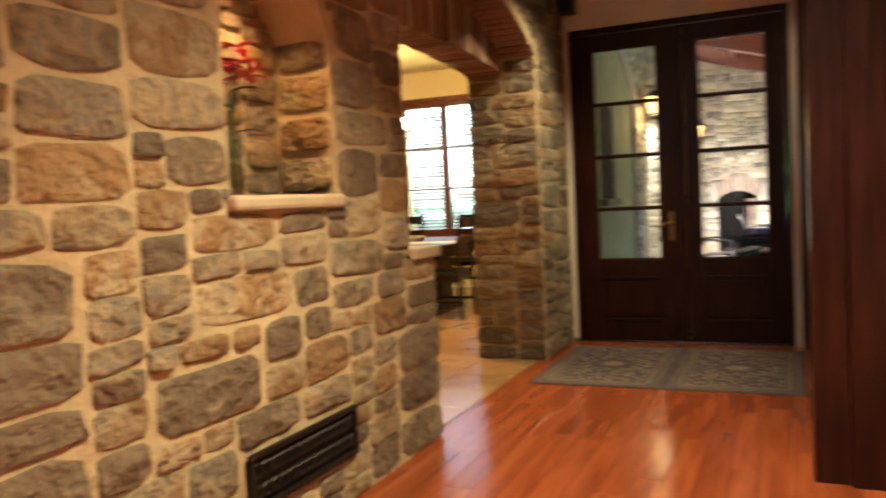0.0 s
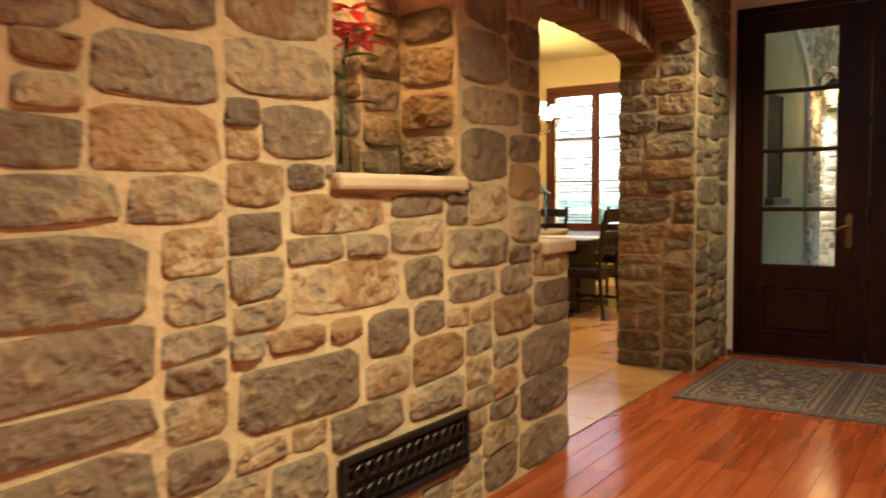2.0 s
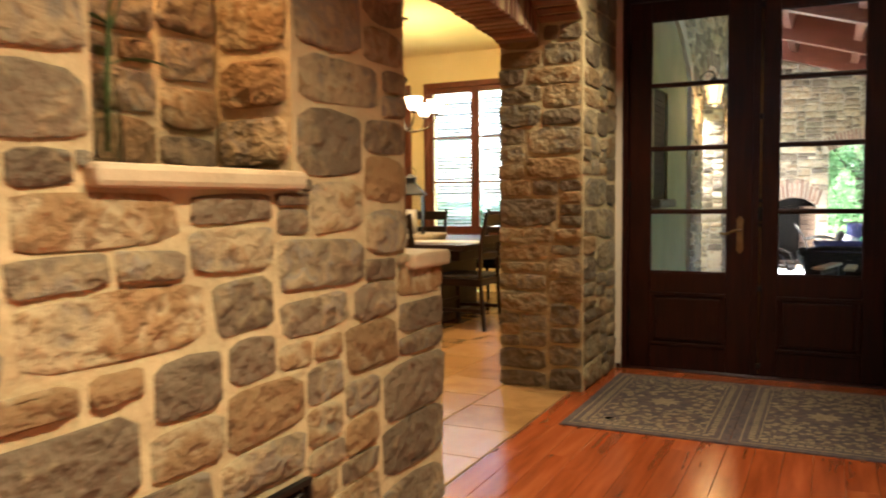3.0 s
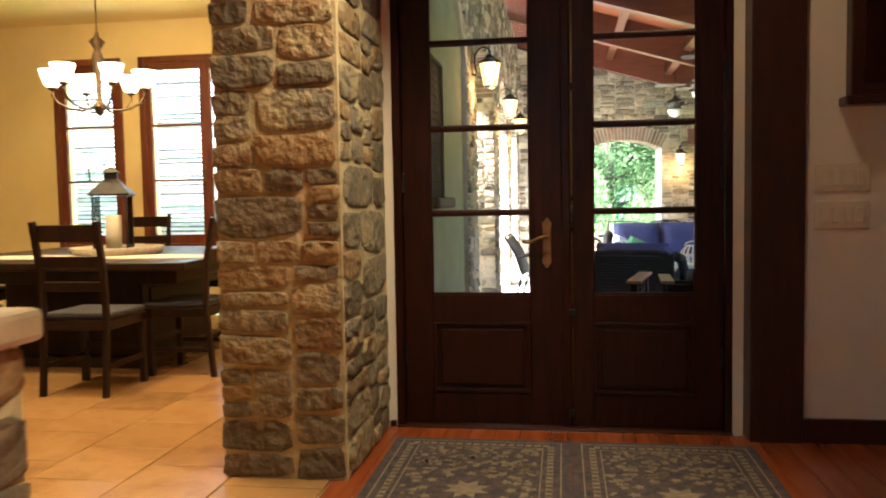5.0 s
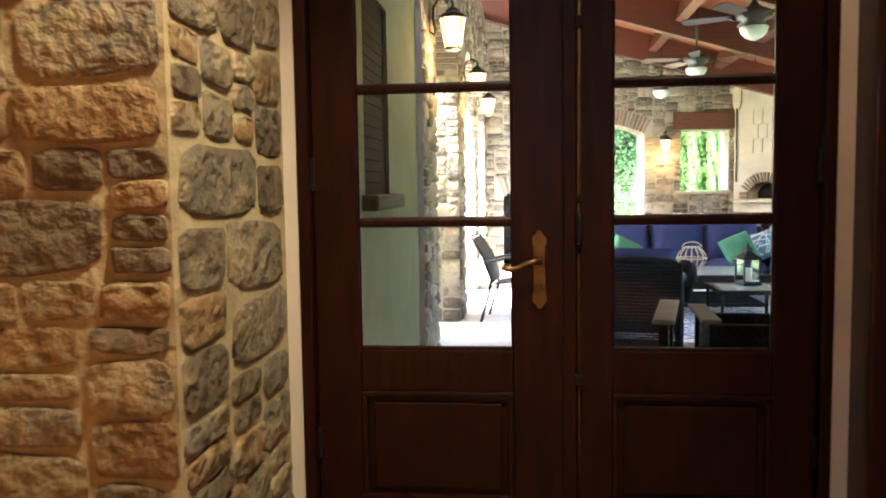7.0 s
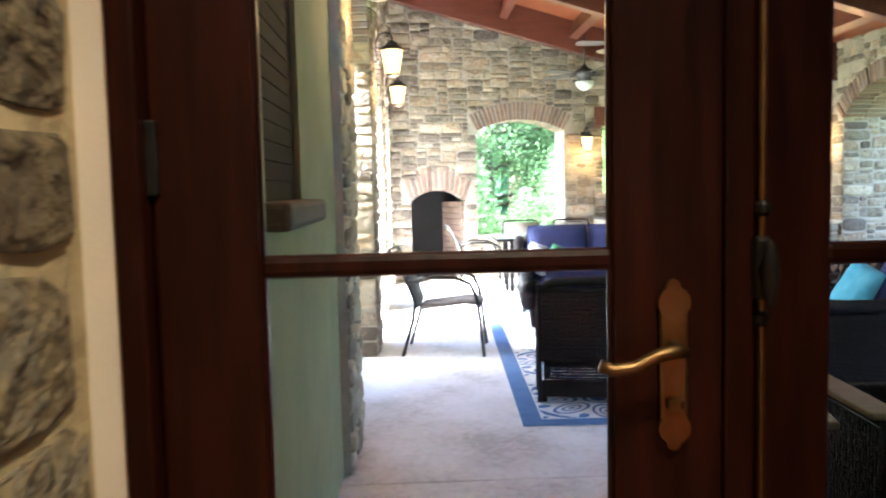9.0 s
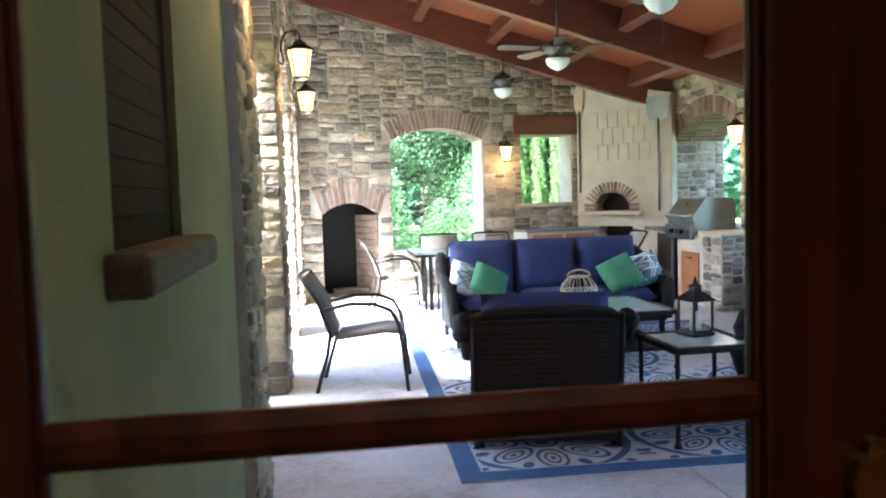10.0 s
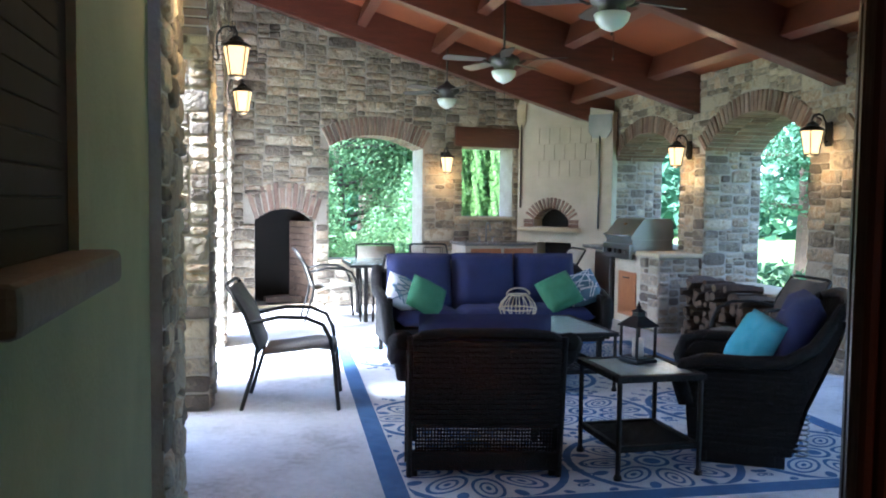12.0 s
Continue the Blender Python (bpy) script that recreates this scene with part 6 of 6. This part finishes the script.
def courses(u0, u1, v0, v1, ok, hr, ratio, seed, cell=0.032):
    """Random rubble: stones of many sizes fitted from the bottom up, small ones filling what is left."""
    r = random.Random(seed)
    nu, nv = max(1, round((u1 - u0) / cell)), max(1, round((v1 - v0) / cell))
    du, dv = (u1 - u0) / nu, (v1 - v0) / nv
    free = [[ok(u0 + (i + 0.5) * du, v0 + (j + 0.5) * dv) for i in range(nu)] for j in range(nv)]
    out = []
    for j in range(nv):
        for i in range(nu):
            if not free[j][i]:
                continue
            run = 1
            while i + run < nu and free[j][i + run] and run < 40:
                run += 1
            hh = max(2, round((hr[0] + (hr[1] - hr[0]) * r.random() ** 1.4) / dv))
            ww = max(2, round(min(0.5, hh * dv * r.uniform(*ratio)) / du))
            if run - ww < 4:
                ww = run if run * du < 0.48 else round(run * r.uniform(0.35, 0.65))
            hh = max(1, min(hh, round(ww * du / dv * 0.62)))
            top = 1
            while top < hh and j + top < nv and all(free[j + top][i:i + ww]):
                top += 1
            if j + top == nv - 1 and all(free[nv - 1][i:i + ww]):
                top += 1
            for q in range(j, j + top):
                for p in range(i, i + ww):
                    free[q][p] = False
            out.append((u0 + i * du, v0 + j * dv, ww * du, top * dv))
    return out


def lay(parent, m, rects, meshes, joint, depth, seed, near=None, y=0.0, name="stone"):
    """Lays the stones on a face: up to 300 nearest as pieces of their own, the rest joined."""
    r = random.Random(seed)
    if near:
        rects = sorted(rects, key=lambda q: math.hypot(q[0] + q[2] / 2 - near[0], q[1] + q[3] / 2 - near[1]))
    inv = parent.matrix_basis.inverted() @ m
    vs, fs = [], []
    for k, (u, v, w, h) in enumerate(rects):
        jt = joint * r.uniform(0.7, 1.3)
        jt = min(jt, 0.3 * min(w, h))
        me = r.choice(meshes)
        d = depth * r.uniform(0.55, 1.25)
        mm = inv @ Matrix.LocRotScale((u + w / 2, y, v + h / 2), Euler((0, radians(r.uniform(-3, 3) * min(1, h / w * 1.5)), 0)), (w - jt, d, h - jt))
        if k < 300:
            o = new(name, me)
            o.parent = parent
            o.matrix_basis = mm
        else:
            q = len(vs)
            vs += [tuple(mm @ p.co) for p in me.vertices]
            fs += [tuple(q + i for i in p.vertices) for p in me.polygons]
    if vs:
        me = bpy.data.meshes.new("stones")
        me.from_pydata(vs, [], fs)
        me.materials.append(meshes[0].materials[0])
        o = new("stones", me)
        o.parent = parent
        o["kind"] = "stuff"
        me.polygons.foreach_set("use_smooth", [True] * len(me.polygons))


def voussoirs(parent, m, c, half, z, rise, ring_t, y0, y1, material, count, deep=1, drop=0.012, name="brick", fan=1.0):
    """Radial bricks round a segmental arch, through the wall's depth."""
    rad = (half * half + rise * rise) / (2 * rise)
    cz = z + rise - rad
    a1 = math.asin(min(1, half / rad))
    wdt = 2 * a1 * rad / count
    inv = parent.matrix_basis.inverted() @ m
    ln = (y1 - y0) / deep
    bm = bmesh.new()
    box(bm, -wdt * 0.37, wdt * 0.37, 0.004, ln - 0.006, -drop, ring_t, bev=0.006)
    me = bpy.data.meshes.new(name)
    bm.to_mesh(me)
    bm.free()
    me.materials.append(material)
    for i in range(count):
        a = -a1 + 2 * a1 * (i + 0.5) / count
        for k in range(deep):
            o = new(name, me)
            o.parent = parent
            o.matrix_basis = inv @ Matrix.Translation((c + rad * math.sin(a), y0 + k * ln + 0.004 * ((i * 7 + k * 3) % 4), cz + rad * math.cos(a))) @ pose(0, 0, 0, ry=math.degrees(a) * fan)


def clear_of(holes, ring_t=0.0, top=None, pad=0.0):
    """True where a face is wall, outside its openings and their brick rings."""
    def ok(u, v):
        if top and v > top(u):
            return False
        for a, b, lo, hi in holes:
            c = (a + b) / 2
            uu = min(b - 1e-4, max(a + 1e-4, u))
            rt = ring_t if hi((a + b) / 2) > hi(a + 1e-4) + 0.01 else 0.0
            if a - rt * 0.5 * (v > hi(a + 1e-4) - 0.05) - pad < u < b + rt * 0.5 * (v > hi(a + 1e-4) - 0.05) + pad and lo(uu) - pad < v < hi(uu) + rt:
                return False
        return True
    return ok


HS = stone_meshes("hall_stone", HALL_STONE, 60, 1, 0.085)
PS = stone_meshes("patio_stone", PATIO_STONE, 60, 2, 0.05)

# hall wall
vent_hole = (1.37, 2.07, flat(0.185), flat(0.385))
ledge_hole = (1.37, 2.06, flat(1.16), flat(1.22))
hall_ok = clear_of([(U_STUB, U_PIER, flat(-1), flat(2.17)), (U_END, U_PIER, flat(0.9), hall_arch), (1.40, 2.04, flat(1.2), niche_head), vent_hole, ledge_hole], 0.10)
rects = courses(0, 5.58, 0, 3.0, hall_ok, (0.085, 0.22), (1.6, 3.3), 11, 0.040)
lay(wall_left, WALL_L, [q for q in rects if q[0] < U_PIER - 0.05], HS, 0.003, 0.015, 12, (2.2, 1.2))
lay(wall_left, WALL_L, [q for q in rects if q[0] >= U_PIER - 0.05], HS, 0.003, 0.015, 19)
lay(wall_left, WALL_L, courses(1.40, 2.04, 1.22, 2.06, lambda u, v: v < niche_head(u), (0.09, 0.17), (0.9, 2.2), 13), HS, 0.007, 0.022, 14, None, 0.255)
NSIDE = pose(HX - 0.255, -5.66 + 2.04, 0)
lay(wall_left, NSIDE, courses(0, 0.255, 1.22, 1.82, lambda u, v: True, (0.09, 0.18), (0.9, 2.0), 15), HS, 0.012, 0.022, 16)
PIERF = pose(DX, -0.85, 0)
lay(wall_left, PIERF, courses(0, 0.525, 0, 2.16, lambda u, v: True, (0.07, 0.18), (1.5, 3.2), 17, 0.035), HS, 0.003, 0.014, 18)
hc, hh2 = (U_END + U_PIER) / 2, (U_PIER - U_END) / 2
voussoirs(wall_left, WALL_L, hc, hh2, 2.17, 0.30, 0.09, 0.0, 0.25, BRICK, 34, 1, 0.014)
voussoirs(wall_left, WALL_L, hc, hh2, 2.08, 0.06, 0.34, 0.245, 0.515, BRICK, 30, 1, 0.014)

# arcade
lay(wall_col, COL, courses(-2.44, 8.1, 0, 4.1, clear_of(COL_HOLES, 0.18), (0.09, 0.20), (0.9, 2.6), 21), PS, 0.006, 0.022, 22, (2.0, 1.6))
for y in (2.69 + P1, 2.69 + P2, 2.69 + P3):
    lay(wall_col, pose(-1.22, y, PF), courses(0, 0.43, 0, 2.55, lambda u, v: True, (0.06, 0.20), (1.0, 2.4), int(y * 10)), PS, 0.008, 0.016, int(y * 7))
for a, b, lo, hi in COL_HOLES[1:]:
    voussoirs(wall_col, COL, (a + b) / 2, (b - a) / 2, 2.55, 0.42, 0.17, -0.012, 0.43, PATIO_BRICK, 30, 2)

# end wall
lay(wall_far, FAR, courses(0, 5.3, 0, 4.6, clear_of(FAR_HOLES, 0.27, far_top), (0.05, 0.17), (1.7, 4.2), 31, 0.03), PS, 0.004, 0.027, 32, (2.0, 2.4))
voussoirs(wall_far, FAR, 0.8525, 0.4125, 1.20, 0.16, 0.34, -0.03, 0.2, PATIO_BRICK, 12, fan=0.45)
voussoirs(wall_far, FAR, 2.12, 0.68, 2.22, 0.17, 0.25, -0.03, 0.45, PATIO_BRICK, 24, 2)
voussoirs(oven, OV, 0.55, 0.28, 1.23, 0.17, 0.15, -0.03, 0.2, PATIO_BRICK, 15)
for zz in (1.12, 1.18):
    for u in (0.12, 0.83):
        part("brick", boxes((u, u + 0.148, -0.03, 0.0, zz, zz + 0.052), bev=0.005), PATIO_BRICK, oven)

# side wall, its reveals, the counter's end and the low wall
lay(wall_side, SIDE, courses(0.9, 9.0, 0, 3.1, clear_of(SIDE_HOLES, 0.22), (0.06, 0.17), (1.7, 3.8), 41, 0.032), PS, 0.005, 0.022, 42, (3.5, 1.6))
for u, z0 in ((3.26, 0.58), (0.95, 0.92), (5.60, 0.0)):
    lay(wall_side, pose(4.47, 11.2 - u, PF), courses(0, 0.72, z0, 2.10, lambda p, q: True, (0.06, 0.15), (1.0, 3.4), int(u * 10)), PS, 0.014, 0.020, int(u * 9))
lay(cnt, pose(3.95, 7.98, PF), courses(0, 0.52, 0, 0.85, lambda p, q: True, (0.06, 0.13), (1.0, 3.4), 45), PS, 0.014, 0.024, 46)
lay(cnt, SIDE, courses(2.79, 3.22, 0, 0.85, lambda p, q: True, (0.06, 0.13), (1.0, 3.0), 47), PS, 0.014, 0.022, 48, None, -0.52)
for a, b, lo, hi in SIDE_HOLES[:3]:
    voussoirs(wall_side, SIDE, (a + b) / 2, (b - a) / 2, 2.08, 0.33 if a < 1 else 0.36, 0.20, -0.03, 0.72, PATIO_BRICK, 28, 3)

# ---- floors ----
r5 = random.Random(51)


def boards(parent, x0, x1, y0, y1, w, material, gap=0.0012, top=0.0):
    lens = (1.2, 0.9, 1.5)
    meshes = []
    for ln in lens:
        bm = boxes((gap / 2, w - gap / 2, gap / 2, ln - gap / 2, -0.011, 0.0), bev=0.0015)
        me = bpy.data.meshes.new("floorboard")
        bm.to_mesh(me)
        bm.free()
        me.materials.append(material)
        meshes.append(me)
    x = x0
    while x + w <= x1 + 0.001:
        y = y0 - r5.uniform(0, 1.0)
        while y < y1:
            k = r5.randrange(3)
            if y + lens[k] > y1:
                y = y1 - lens[k]
                o = new("floorboard", meshes[k])
                o.parent = parent
                o.matrix_basis = pose(x, y + 0.0004, top + 0.0006)
                break
            o = new("floorboard", meshes[k])
            o.parent = parent
            o.matrix_basis = pose(x, y, top)
            y += lens[k]
        x += w


boards(hall_floor, -0.945, 2.4, -7.2, -0.09, 0.119, CHERRY)
bm = boxes((0.003, 0.417, 0.003, 0.417, -0.008, 0.0), bev=0.003)
tile_me = bpy.data.meshes.new("tile")
bm.to_mesh(tile_me)
bm.free()
tile_me.materials.append(TILE)
for i in range(11):
    for j in range(16):
        o = new("tile", tile_me)
        o.parent = dining_floor
        o.matrix_basis = pose(-0.953 - 0.42 * (i + 1), -3.05 + 0.42 * j + (0.21 if i % 2 else 0), 0.0005)
xs, ys = (-2.2, 1.3, 5.3), (0.24, 2.55, 5.30, 8.1, 12.4)
for xa, xb in zip(xs, xs[1:]):
    for ya, yb in zip(ys, ys[1:]):
        link("slab", boxes((xa + 0.004, xb - 0.004, ya + 0.004, yb - 0.004, PF - 0.1, PF), bev=0.004), CONCRETE, patio_floor)

# the patio and its garden are laid out on a plan of their own; this sets that plan against the house
PLAN = Matrix.Translation((-0.462, -0.339, 1.2257)) @ Matrix.Scale(0.8785, 4) @ Matrix.Translation((0.479, 0.201, -1.234))
patio_set |= set(scene.collection.objects) - built_before
for ob in patio_set:
    if ob.parent is None:
        ob.matrix_basis = PLAN @ ob.matrix_basis
